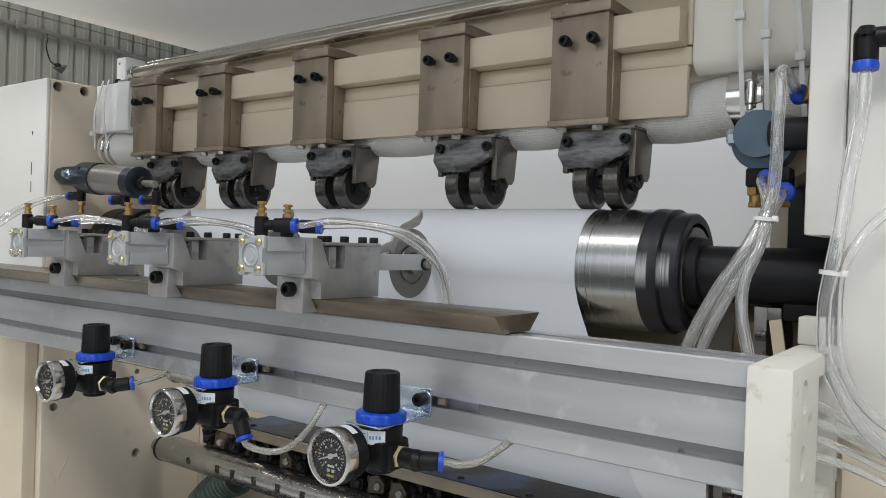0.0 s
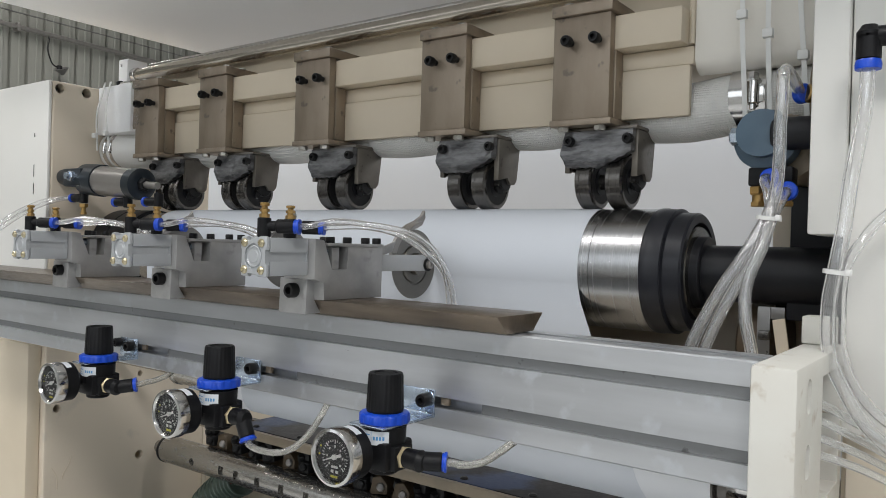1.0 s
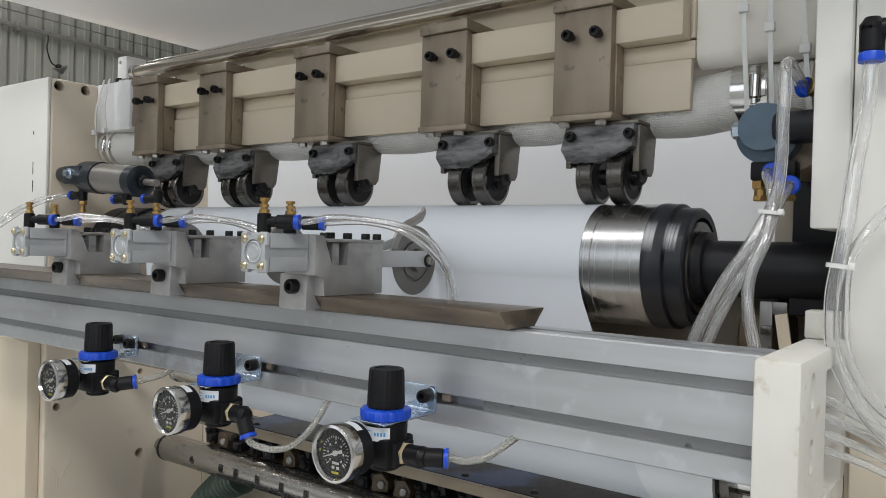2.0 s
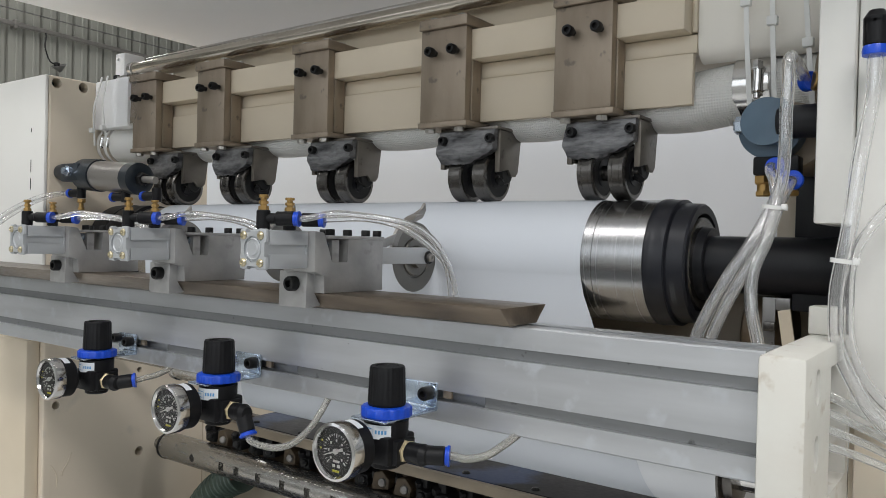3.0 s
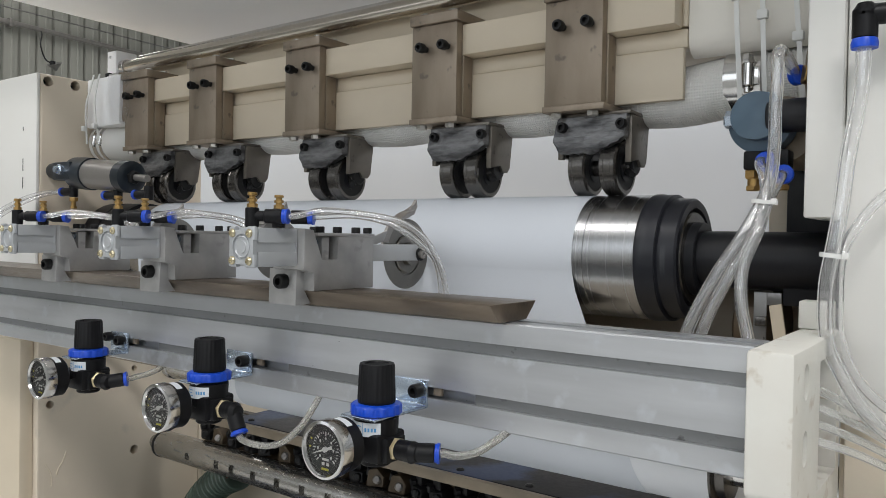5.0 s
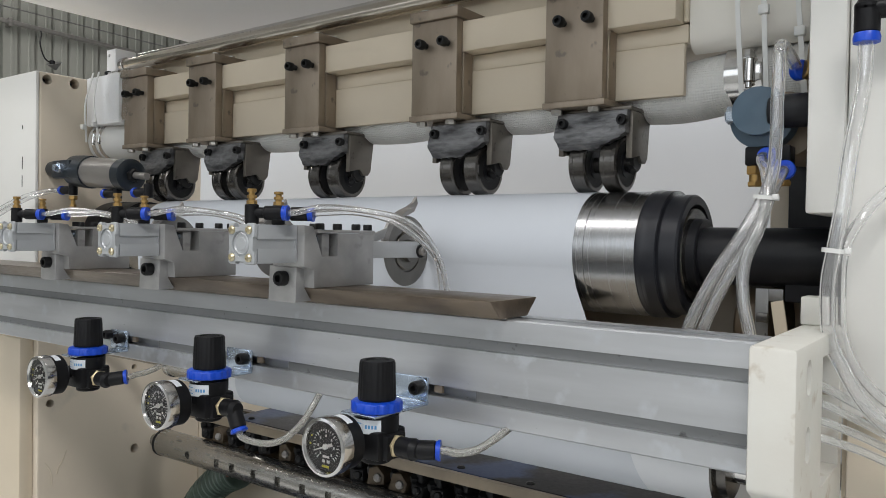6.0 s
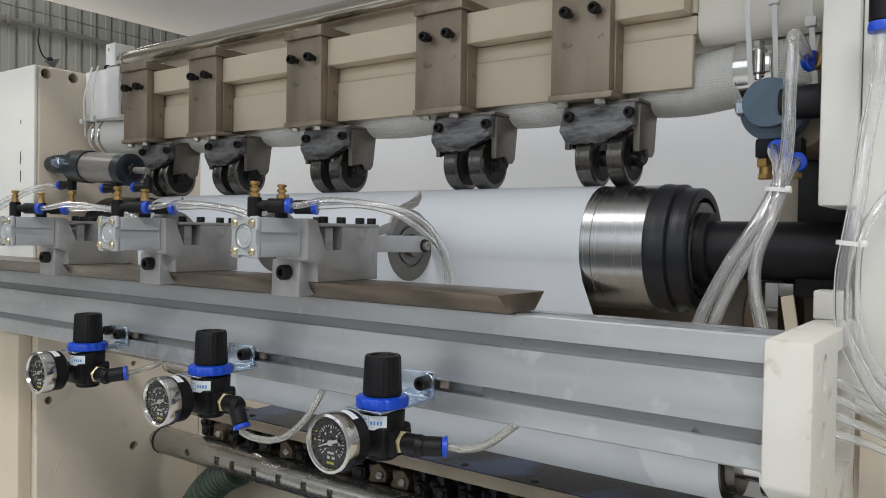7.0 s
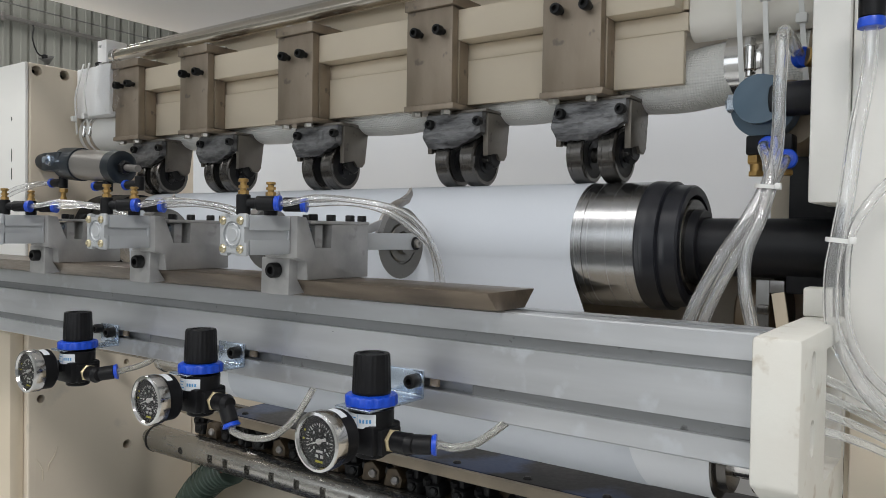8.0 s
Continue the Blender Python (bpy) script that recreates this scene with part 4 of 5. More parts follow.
    part("washer", rod(bmesh.new(), (-0.4612, 0.7165, 1.4290), (-0.4598, 0.7165, 1.4290), 0.0068, 28), BLACKOX, f)
    # blade guard, a curved bar over the blade's edge with a flared tip
    outer = [(0.7165 + 0.0455 * math.cos(radians(t)), 1.4290 + 0.0455 * math.sin(radians(t))) for t in range(168, 91, -7)]
    inner = [(0.7165 + 0.0375 * math.cos(radians(t)), 1.4290 + 0.0375 * math.sin(radians(t))) for t in range(98, 169, 7)]
    out = outer + [(0.7215, 1.4800), (0.7255, 1.4865), (0.7275, 1.4790), (0.7220, 1.4705)] + inner
    bm = prism(bmesh.new(), out, 0, -0.4770, -0.4735, 0.0004)
    bmesh.ops.triangulate(bm, faces=[q for q in bm.faces if len(q.verts) > 4])
    part("blade_guard", bm, BARREL, f)
    lip = [(0.7165 + r * math.cos(radians(t)), 1.4290 + r * math.sin(radians(t))) for r, ts in ((0.0455, range(140, 91, -7)), (0.0440, range(98, 147, 7))) for t in ts]
    bm = prism(bmesh.new(), lip, 0, -0.4733, -0.4640)
    bmesh.ops.triangulate(bm, faces=[q for q in bm.faces if len(q.verts) > 4])
    part("guard_lip", bm, BARREL, f)
    part("guard_clip", prism(bmesh.new(), [(0.6350, 1.4480), (0.6480, 1.4440), (0.6760, 1.4530), (0.6700, 1.4420), (0.6480, 1.4360), (0.6350, 1.4400)], 0, -0.4728, -0.4705, 0.0003), ALU_BLOCK, f)
    ends = [flow_fitting(f, (-0.4765, 0.5085, 1.4527), (0.86, 0.5, 0)), flow_fitting(f, (-0.4765, 0.5375, 1.4527), (0.86, 0.5, 0), 0.8)]
    return f, ends


HOLDER, ENDS = knife_holder()
for dx in (-0.199, -0.404):
    copy_thing(HOLDER, Matrix.Translation(HOLDER.location + Vector((dx, 0, 0))))


def holder_tubes(dx):
    v = Vector((dx, 0, 0))
    runs = [
        [ENDS[0], ENDS[0] + Vector((0.008, 0.006, 0.001)), (-0.4310, 0.545, 1.4678), (-0.4064, 0.560, 1.4660), (-0.3830, 0.580, 1.4610), (-0.3680, 0.595, 1.4505), (-0.3630, 0.610, 1.4338), (-0.3620, 0.622, 1.4142), (-0.3660, 0.634, 1.392), (-0.367, 0.637, 1.37)],
        [ENDS[1], ENDS[1] + Vector((0.008, 0.006, 0.001)), (-0.4200, 0.575, 1.4641), (-0.3940, 0.590, 1.4573), (-0.3740, 0.605, 1.4407), (-0.3660, 0.618, 1.4238), (-0.3720, 0.634, 1.396), (-0.373, 0.637, 1.37)],
    ]
    for run in runs:
        f = thing("air_tube", Vector(run[-1]) + v, "clear plastic air tube curving down behind the profile", "air tube", "knife holder air tubes")
        bm = tubing([Vector(p) + v for p in run], 0.0027)
        part("tube", bm, TUBING, f)


for dx in (0, -0.199, -0.404):
    holder_tubes(dx)


# ---- pressure regulators ----
def gauge(f, x, y, z):
    """Faces the front; y is its glass."""
    g = part("gauge_case", lathe(bmesh.new(), (x, y + 0.0095, z), (0, 1, 0), [(0, 0.019), (0, 0.0203), (0.013, 0.0203), (0.0155, 0.0175), (0.016, 0.006), (0.026, 0.0055)], 56), BLACK, f, "black gauge case")
    part("bezel", lathe(bmesh.new(), (x, y - 0.0012, z), (0, 1, 0), [(0.0028, 0.0178), (0.0, 0.0192), (0.0006, 0.0211), (0.0018, 0.0216), (0.0110, 0.0216), (0.0118, 0.0205), (0.0118, 0.019)], 64, True), CHROME, g, "polished chrome bezel")
    part("dial", rod(bmesh.new(), (x, y + 0.0036, z), (x, y + 0.0096, z), 0.0192, 56), DIAL, g, "black dial face")
    bm, yy = bmesh.new(), (y + 0.0029, y + 0.0035)
    for k in range(25):
        a = radians(225 - 270 * k / 24)
        long = 0.0028 if k % 4 == 0 else 0.0015
        u, w = Vector((math.cos(a), 0, math.sin(a))), Vector((-math.sin(a), 0, math.cos(a)))
        hw = 0.00028 if k % 4 == 0 else 0.00014
        q = [Vector((x, 0, z)) + u * r + w * s for r, s in ((0.0128, -hw), (0.0128, hw), (0.0128 - long, hw), (0.0128 - long, -hw))]
        prism(bm, [(v.x, v.z) for v in q], 1, *yy)
    for k in (0, 4, 8, 12, 16, 20, 24):
        a = radians(225 - 270 * k / 24)
        cx, cz = x + 0.0078 * math.cos(a), z + 0.0078 * math.sin(a)
        box(bm, (cx - 0.0005, cx + 0.0005), yy, (cz - 0.0008, cz + 0.0008))
    for k in range(5):
        box(bm, (x - 0.0030 + k * 0.0013, x - 0.0021 + k * 0.0013), yy, (z - 0.0082, z - 0.0066))
    box(bm, (x - 0.0035, x - 0.0012), yy, (z - 0.0118, z - 0.0098))
    box(bm, (x + 0.0012, x + 0.0035), yy, (z - 0.0118, z - 0.0098))
    part("scale_marks", bm, MARK, g, "white scale ticks")
    bm = bmesh.new()
    for k in range(12):
        a = radians(225 - 270 * k / 12)
        if 140 < math.degrees(a) < 190:
            cx, cz = x + 0.0158 * math.cos(a), z + 0.0158 * math.sin(a)
            box(bm, (cx - 0.0006, cx + 0.0006), yy, (cz - 0.0006, cz + 0.0006))
    for k in range(4):
        box(bm, (x - 0.0036 + k * 0.0018, x - 0.0024 + k * 0.0018), yy, (z - 0.0154, z - 0.0138))
    part("yellow_marks", bm, YELLOW, g, "yellow unit marks")
    bm = bmesh.new()
    d, w = Vector((math.cos(radians(200)), 0, math.sin(radians(200)))), Vector((-math.sin(radians(200)), 0, math.cos(radians(200))))
    tip = [d * 0.0125 + w * 0.0002, d * 0.0125 - w * 0.0002, d * -0.001 - w * 0.0008, d * -0.0075 - w * 0.0013, d * -0.0075 + w * 0.0013, d * -0.001 + w * 0.0008]
    prism(bm, [(x + v.x, z + v.z) for v in tip], 1, y + 0.0019, y + 0.0024)
    rod(bm, (x, y + 0.0016, z), (x, y + 0.0034, z), 0.0020, 20)
    part("needle", bm, MARK, g, "white needle")
    part("glass", rod(bmesh.new(), (x, y + 0.0008, z), (x, y + 0.0014, z), 0.0186, 48), LENS, g, "clear gauge glass")
    bm = bmesh.new()
    q = [Vector((0.0206 * math.sin(a), 0, 0.0206 * math.cos(a))) for a in [radians(-6 + 7 * k) for k in range(7)]]
    for a, b in zip(q, q[1:]):
        vs = [bm.verts.new(Vector((x, yy2, z)) + v) for v, yy2 in ((a, y + 0.0125), (b, y + 0.0125), (b, y + 0.0185), (a, y + 0.0185))]
        bm.faces.new(vs)
    part("sticker", bm, LABEL, g, "small white sticker")


def regulator(dx, reach, elbow, tube):
    x, y = -0.360 + dx, 0.535
    f = thing("pressure_regulator", (x, y, 1.268), "black air pressure regulator with blue ring and round gauge", "pressure regulator", "pressure regulators on the profile")
    # knob with fine grips
    bm = bmesh.new()
    rings = []
    for z, r in ((1.3196, 0.0142), (1.3212, 0.0147), (1.3220, 0.0148), (1.3480, 0.0138), (1.3497, 0.0130), (1.3497, 0.0096), (1.3487, 0.0090)):
        ring = []
        for k in range(96):
            a = 6.283185 * k / 96
            rr = r - (0.00035 if k % 4 < 2 and 1.3215 < z < 1.3485 else 0)
            ring.append(bm.verts.new((x + rr * math.cos(a), y + rr * math.sin(a), z)))
        rings.append(ring)
    for a, b in zip(rings, rings[1:]):
        for k in range(96):
            bm.faces.new((a[k], a[(k + 1) % 96], b[(k + 1) % 96], b[k]))
    bm.faces.new(rings[-1])
    part("knob", bm, BLACK, f, "ribbed black adjusting knob", 50)
    # blue lock ring with notches
    bm = bmesh.new()
    rings = []
    for z, r in ((1.3114, 0.0193), (1.3120, 0.0199), (1.3178, 0.0199), (1.3190, 0.0187), (1.3196, 0.0145)):
        ring = []
        for k in range(80):
            a = 6.283185 * k / 80
            rr = r - (0.0008 if k % 5 < 2 and z < 1.3185 and r > 0.019 else 0)
            ring.append(bm.verts.new((x + rr * math.cos(a), y + rr * math.sin(a), z)))
        rings.append(ring)
    for a, b in zip(rings, rings[1:]):
        for k in range(80):
            bm.faces.new((a[k], a[(k + 1) % 80], b[(k + 1) % 80], b[k]))
    bm.faces.new(rings[-1])
    bm.faces.new(rings[0])
    part("lock_ring", bm, BLUE, f, "blue lock ring", 40)
    part("bonnet", lathe(bmesh.new(), (x, y, 1.2880), (0, 0, 1), [(0, 0.0165), (0.0005, 0.0170), (0.0208, 0.0174), (0.0208, 0.010)], 48), BLACK, f)
    body = boxes(((x - 0.0160, x + 0.0160), (y - 0.0165, y + 0.0165), (1.2765, 1.2985)), bevel=0.0025)
    box(body, (x - 0.0135, x + 0.0205), (y - 0.011, y + 0.011), (1.2770, 1.2960), 0.0015)
    lathe(body, (x, y, 1.2718), (0, 0, 1), [(0, 0.0105), (0.001, 0.0118), (0.006, 0.0120)], 32)
    part("valve_body", body, BLACK, f)
    # label round the bonnet
    bm, ink = bmesh.new(), bmesh.new()
    def wrap(b, a0, a1, z0, z1, r):
        n = 8
        cols = [[b.verts.new((x + r * math.sin(radians(a0 + (a1 - a0) * k / n)), y - r * math.cos(radians(a0 + (a1 - a0) * k / n)), z)) for z in (z0, z1)] for k in range(n + 1)]
        for p, q in zip(cols, cols[1:]):
            b.faces.new((p[0], q[0], q[1], p[1]))
    wrap(bm, -42, 52, 1.2965, 1.3070, 0.0178)
    part("label", bm, LABEL, f, "white type label")
    wrap(ink, 6, 7, 1.2968, 1.3067, 0.0180)
    for k in range(4):
        wrap(ink, 12 + 8 * k, 17 + 8 * k, 1.3004, 1.3032, 0.0180)
    for k in range(3):
        wrap(ink, -36, 2 - 6 * (k % 2), 1.2985 + 0.0026 * k, 1.2992 + 0.0026 * k, 0.0180)
    part("label_print", ink, INK, f, "blue print bars")
    # bracket
    bm = boxes(((x - 0.032, x + reach), (0.5792, 0.5814), (1.3105, 1.3315)), bevel=0.0008)
    box(bm, (x - 0.0195, x + max(reach, 0.006)), (y - 0.0195, 0.5790), (1.3090, 1.3110), 0.0006)
    sweep(bm, [(x - 0.0195, 0.5790, 1.3112), (x - 0.006, 0.5790, 1.3112), (x + reach, 0.5790, 1.3112)], 0.0022, 12, 2)
    part("bracket", bm, ZINC, f, "bent zinc-plated bracket")
    bm = rod(bmesh.new(), (x + reach - 0.007, 0.5791, 1.3232), (x + reach - 0.007, 0.5778, 1.3232), 0.0075, 28)
    part("washer", bm, ZINC, f)
    part("bracket_screw", socket_screw(bmesh.new(), (x + reach - 0.007, 0.5778, 1.3232), (0, -1, 0), 0.0056, 0.0085), BLACKOX, f)
    if dx < -0.3:
        part("bracket_screw", socket_screw(bmesh.new(), (x - 0.030, 0.5790, 1.3255), (0, -1, 0), 0.0052, 0.0085), BLACKOX, f)
    part("slot_nut", boxes(((x + reach + 0.0035, x + reach + 0.0115), (0.5835, 0.5868), (1.3195, 1.3265)), bevel=0.0005), NICKEL, f)
    gauge(f, x - 0.006, 0.4835, 1.2920)
    # outlet fitting
    z = 1.2868
    bm = hex_head(bmesh.new(), (x + 0.0185, y, z), (1, 0, 0), 0.0090, 0.0045)
    fit = part("fitting", bm, NIPPLE, f, "pale brass hexagon nipple")
    way = Vector(elbow).normalized()
    o = Vector((x + 0.0230, y, z))
    bm = rod(bmesh.new(), o, o + Vector((0.012, 0, 0)), 0.0078, 28, 0.0008)
    o2 = o + Vector((0.012, 0, 0))
    lathe(bm, o2 - Vector((0.004, 0, 0)), (1, 0, 0), [(0, 0.0078), (0.006, 0.0084), (0.0105, 0.006), (0.012, 0)], 28)
    rod(bm, o2, o2 + way * 0.018, 0.0072, 28, 0.001)
    part("elbow", bm, BLACK, fit, "black push-in elbow")
    part("release_ring", lathe(bmesh.new(), o2 + way * 0.018, way, [(0, 0.0070), (0.0012, 0.0070), (0.0016, 0.0078), (0.0034, 0.0078), (0.0034, 0.004)], 28), BLUE, fit, "blue release ring")
    tip = o2 + way * 0.0215
    t = thing("air_tube", tip, "smoky clear air tube looping under the profile", "air tube", "regulator air tubes")
    part("tube", tubing([tip, tip + way * 0.004, *[Vector(p) for p in tube]], 0.0030), TUBING_GREY, t)


regulator(0.0, 0.0150, (0.85, 0.5, 0.0), [(-0.2965, 0.5525, 1.2853), (-0.2835, 0.560, 1.2886), (-0.2763, 0.572, 1.2950), (-0.2729, 0.580, 1.2993), (-0.2735, 0.588, 1.3004)])
regulator(-0.205, 0.0055, (0.45, -0.02, -0.9), [(-0.5123, 0.540, 1.2598), (-0.4989, 0.548, 1.2580), (-0.4857, 0.556, 1.2628), (-0.4749, 0.566, 1.2764), (-0.4712, 0.576, 1.2905), (-0.4725, 0.586, 1.3004)])
regulator(-0.414, 0.0020, (0.62, 0.75, 0.12), [(-0.7225, 0.5605, 1.2910), (-0.7190, 0.5690, 1.2926), (-0.7150, 0.580, 1.2966), (-0.7173, 0.590, 1.3004)])


# ---- lower parts of the machine ----
def bed():
    f = thing("lower_bed", (-0.65, 0.92, 1.14), "dark painted steel bed plate with a tan front edge", "bed plate")
    part("plate", boxes(((-0.955, -0.05), (0.872, 0.99), (1.1455, 1.153)), bevel=0.001), BED, f)
    part("edge_strip", boxes(((-1.10, -0.05), (0.864, 0.8715), (1.1385, 1.152)), bevel=0.001), TAN, f)
    # Added dark sheet that hides the beige plate behind the clamp blocks.
    part("dark_backing", boxes(((-1.10, -0.05), (0.932, 0.944), (1.05, 1.1453)), bevel=0.001), RUST, f, "dark brown backing plate added behind the clamp blocks")
    for k in range(9):
        x = -0.92 + 0.1 * k
        part("bed_screw", lathe(bmesh.new(), (x, 0.884, 1.153), (0, 0, 1), [(0, 0.0055), (0.0015, 0.005), (0.003, 0.003), (0.003, 0)], 14), BLACKOX, f)


bed()


solid("lower_cross_plate", boxes(((-1.199, -0.07), (1.0, 1.012), (0.45, 1.06)), bevel=0.002), BEIGE, "beige painted lower cross plate of the machine", "plate", at=(-0.65, 1.006, 0.45))


def clamp_block(x, brown):
    f = thing("clamp_block", (x, 0.91, 1.094), "small greasy clamp block with a hexagon screw", "clamp block", "clamp blocks under the bed")
    if brown:
        out = [(x - 0.015, 1.094), (x + 0.013, 1.094), (x + 0.015, 1.108), (x + 0.004, 1.121), (x - 0.010, 1.118)]
        part("block", prism(bmesh.new(), out, 1, 0.900, 0.9315, 0.003), RUST, f)
        part("stem", rod(bmesh.new(), (x - 0.004, 0.915, 1.117), (x - 0.004, 0.915, 1.1452), 0.006, 16), RUST, f)
    else:
        part("block", boxes(((x - 0.012, x + 0.012), (0.902, 0.9315), (1.094, 1.112)), bevel=0.004), BLACKOX, f)
        part("stem", boxes(((x - 0.007, x + 0.006), (0.908, 0.9315), (1.112, 1.1452)), bevel=0.002), BLACKOX, f)
    part("screw", lathe(bmesh.new(), (x + 0.004, 0.901, 1.104), (0.2, -1, 0.5), [(0, 0.006), (0.004, 0.006), (0.006, 0.004), (0.006, 0)], 14), BARREL if brown else BLACKOX, f)
    part("nut", hex_head(bmesh.new(), (x - 0.011, 0.910, 1.110), (0.3, -0.4, 1), 0.0065, 0.011), BLACKOX, f)
    return f


def clamp_blocks():
    rnd = random.Random(11)
    kinds = [clamp_block(-1.06, False), clamp_block(-1.025, True)]
    x = -0.99
    while x < -0.06:
        copy_thing(kinds[0 if rnd.random() < 0.5 else 1], pose(x, 0.91, 1.094 + rnd.uniform(-0.003, 0.0), rnd.uniform(-3, 3), rnd.uniform(-9, 9), rnd.uniform(-16, 16)))
        x += rnd.uniform(0.028, 0.052)


clamp_blocks()


# Added below the view to keep floor bounce off the lower machine.
solid("floor_bounce_blocker", boxes(((-1.199, -0.067), (0.70, 0.998), (0.86, 0.90)), bevel=0.002), BED, "unseen dark plate between the side frames that blocks floor bounce", "machine base", at=(-0.65, 0.85, 0.86))


def slotted_pipe():
    f = thing("slotted_pipe", (-0.6, 0.90, 1.048), "steel suction pipe with a row of square slots", "pipe")
    y, z, r = 0.90, 1.0690, 0.0233
    bm = rod(bmesh.new(), (-1.17, y, z), (-0.05, y, z), r, 48)
    cuts = [cutter_box((x - 0.0058, x + 0.0058), (y - 0.04, y - 0.012), (z - 0.0072, z + 0.0072)) for x in (-0.997, -0.959, -0.907, -0.852, -0.798, -0.745, -0.69, -0.64, -0.59, -0.54, -0.49)]
    cuts.append(cutter_rod((-1.074, y - 0.03, z), (-1.074, y - 0.012, z), 0.0062))
    part("pipe", carve(bm, cuts), TUBE_STEEL, f)
    part("end_cap", lathe(bmesh.new(), (-1.175, y, z), (1, 0, 0), [(0, 0.012), (0, 0.0238), (0.005, 0.0240), (0.006, 0.0230)], 48), BLACKOX, f, "black end cap")
    part("stub", rod(bmesh.new(), (-1.199, y, z), (-1.174, y, z), 0.012, 24), TUBE_STEEL, f)


slotted_pipe()
bm = lathe(bmesh.new(), (-1.199, 0.80, 1.243), (1, 0, 0), [(0, 0.009), (0.194, 0.009), (0.194, 0.0195), (0.196, 0.022), (0.203, 0.022), (0.204, 0.0205), (0.376, 0.0205)], 40)
solid("guide_bar", bm, TUBE_STEEL, "stepped steel guide bar below the profile", "bar", at=(-1.0, 0.80, 1.25))


def green_hose():
    f = thing("suction_hose", (-1.0, 1.0, 0.9), "green ribbed suction hose with a red stripe", "hose")
    pts = [(-1.00, 0.925, 1.045), (-1.06, 0.935, 1.015), (-1.12, 0.940, 0.965), (-1.16, 0.945, 0.90), (-1.17, 0.95, 0.75)]
    path = smooth_path(pts, 10)
    bm = sweep(bmesh.new(), pts, 0.027, 28, 10)
    part("hose", bm, GREEN_HOSE, f)
    for k, (a, b) in enumerate(zip(path[::2], path[1::2])):
        w = (b - a).normalized()
        part("rib", lathe(bmesh.new(), a, w, [(0, 0.0265), (0.0015, 0.0288), (0.004, 0.0288), (0.0055, 0.0265)], 28), GREEN_HOSE, f)
    part("stripe", sweep(bmesh.new(), [Vector(p) + Vector((0.012, -0.024, 0.004)) for p in pts], 0.0022, 8, 10), RED, f, "thin red stripe")


green_hose()


# ---- air cylinders of the beam ----
def beam_cylinder():
    f = thing("air_cylinder", (-1.02, 0.70, 1.49), "grey round air cylinder with dark blue end caps", "air cylinder")
    y, z = 0.712, 1.528
    t = Vector((1, 0, -0.075)).normalized()
    o = Vector((-1.205, y, 1.541))
    part("rear_plug", lathe(bmesh.new(), o + t * 0.0, t, [(-0.008, 0.006), (-0.004, 0.011), (0.012, 0.0135), (0.05, 0.0135)], 32), DARKBLUE, f)
    part("clevis", boxes(((-1.158, -1.108), (y - 0.024, y + 0.016), (1.523, 1.5505)), bevel=0.003), DARKBLUE, f)
    part("clevis_bolt", hex_head(bmesh.new(), (-1.128, y - 0.024, 1.538), (0, -1, 0), 0.0085, 0.007), ZINC, f)
    part("pin", rod(bmesh.new(), (-1.128, y - 0.030, 1.538), (-1.128, y - 0.036, 1.538), 0.005, 20), ZINC, f)
    part("rear_cap", lathe(bmesh.new(), o + t * 0.077, t, [(0, 0.018), (0.001, 0.0238), (0.025, 0.0245), (0.045, 0.0245), (0.046, 0.022)], 48), DARKBLUE, f)
    part("barrel", lathe(bmesh.new(), o + t * 0.122, t, [(0, 0.0224), (0.088, 0.0224)], 48), BARREL, f, "grey metal barrel")
    part("front_cap", lathe(bmesh.new(), o + t * 0.206, t, [(0, 0.0230), (0.019, 0.0230), (0.022, 0.018), (0.022, 0.014)], 48), DARKBLUE, f)
    part("nut", hex_head(bmesh.new(), o + t * 0.228, t, 0.010, 0.008), BLACKOX, f)
    part("piston_rod", rod(bmesh.new(), o + t * 0.236, o + t * 0.264, 0.0050, 24), BARREL, f)
    for x, brass in ((-1.131, True), (-1.009, False), (-0.932, False)):
        zz = 1.506 if brass else 1.4985
        bm = rod(bmesh.new(), (x, y - 0.004, zz - 0.008), (x, y - 0.004, zz + 0.012), 0.0065, 20, 0.001)
        rod(bm, (x, y - 0.004, zz), (x - 0.026, y - 0.006, zz), 0.0062, 20, 0.001)
        e = part("elbow_fitting", bm, BLACK, f, "black push-in elbow fitting")
        part("release_ring", rod(bmesh.new(), (x - 0.026, y - 0.006, zz), (x - 0.031, y - 0.0065, zz), 0.0070, 20, 0.0006), BLUE, e, "blue release ring")
        if brass:
            bm = hex_head(bmesh.new(), (x, y - 0.004, zz - 0.009), (0, 0, -1), 0.0065, 0.006)
            rod(bm, (x, y - 0.004, zz - 0.015), (x, y - 0.004, zz - 0.022), 0.0035, 14)
            hex_head(bm, (x, y - 0.004, zz - 0.022), (0, 0, -1), 0.005, 0.004)
            part("needle_screw", bm, BRASS, e, "brass adjusting screw")
    for k in range(2):
        t2 = thing("air_tube", (-1.2, 0.62, 1.43), "clear plastic air tube bending down beside the frame", "air tube", "frame air tubes")
        part("tube", tubing([(-1.162, 0.7055, 1.506), (-1.175, 0.69, 1.505 - 0.003 * k), (-1.187, 0.66, 1.494 - 0.006 * k), (-1.195, 0.62, 1.467 - 0.008 * k), (-1.215, 0.60, 1.43), (-1.24, 0.59, 1.33)], 0.0032), TUBING, t2)


beam_cylinder()


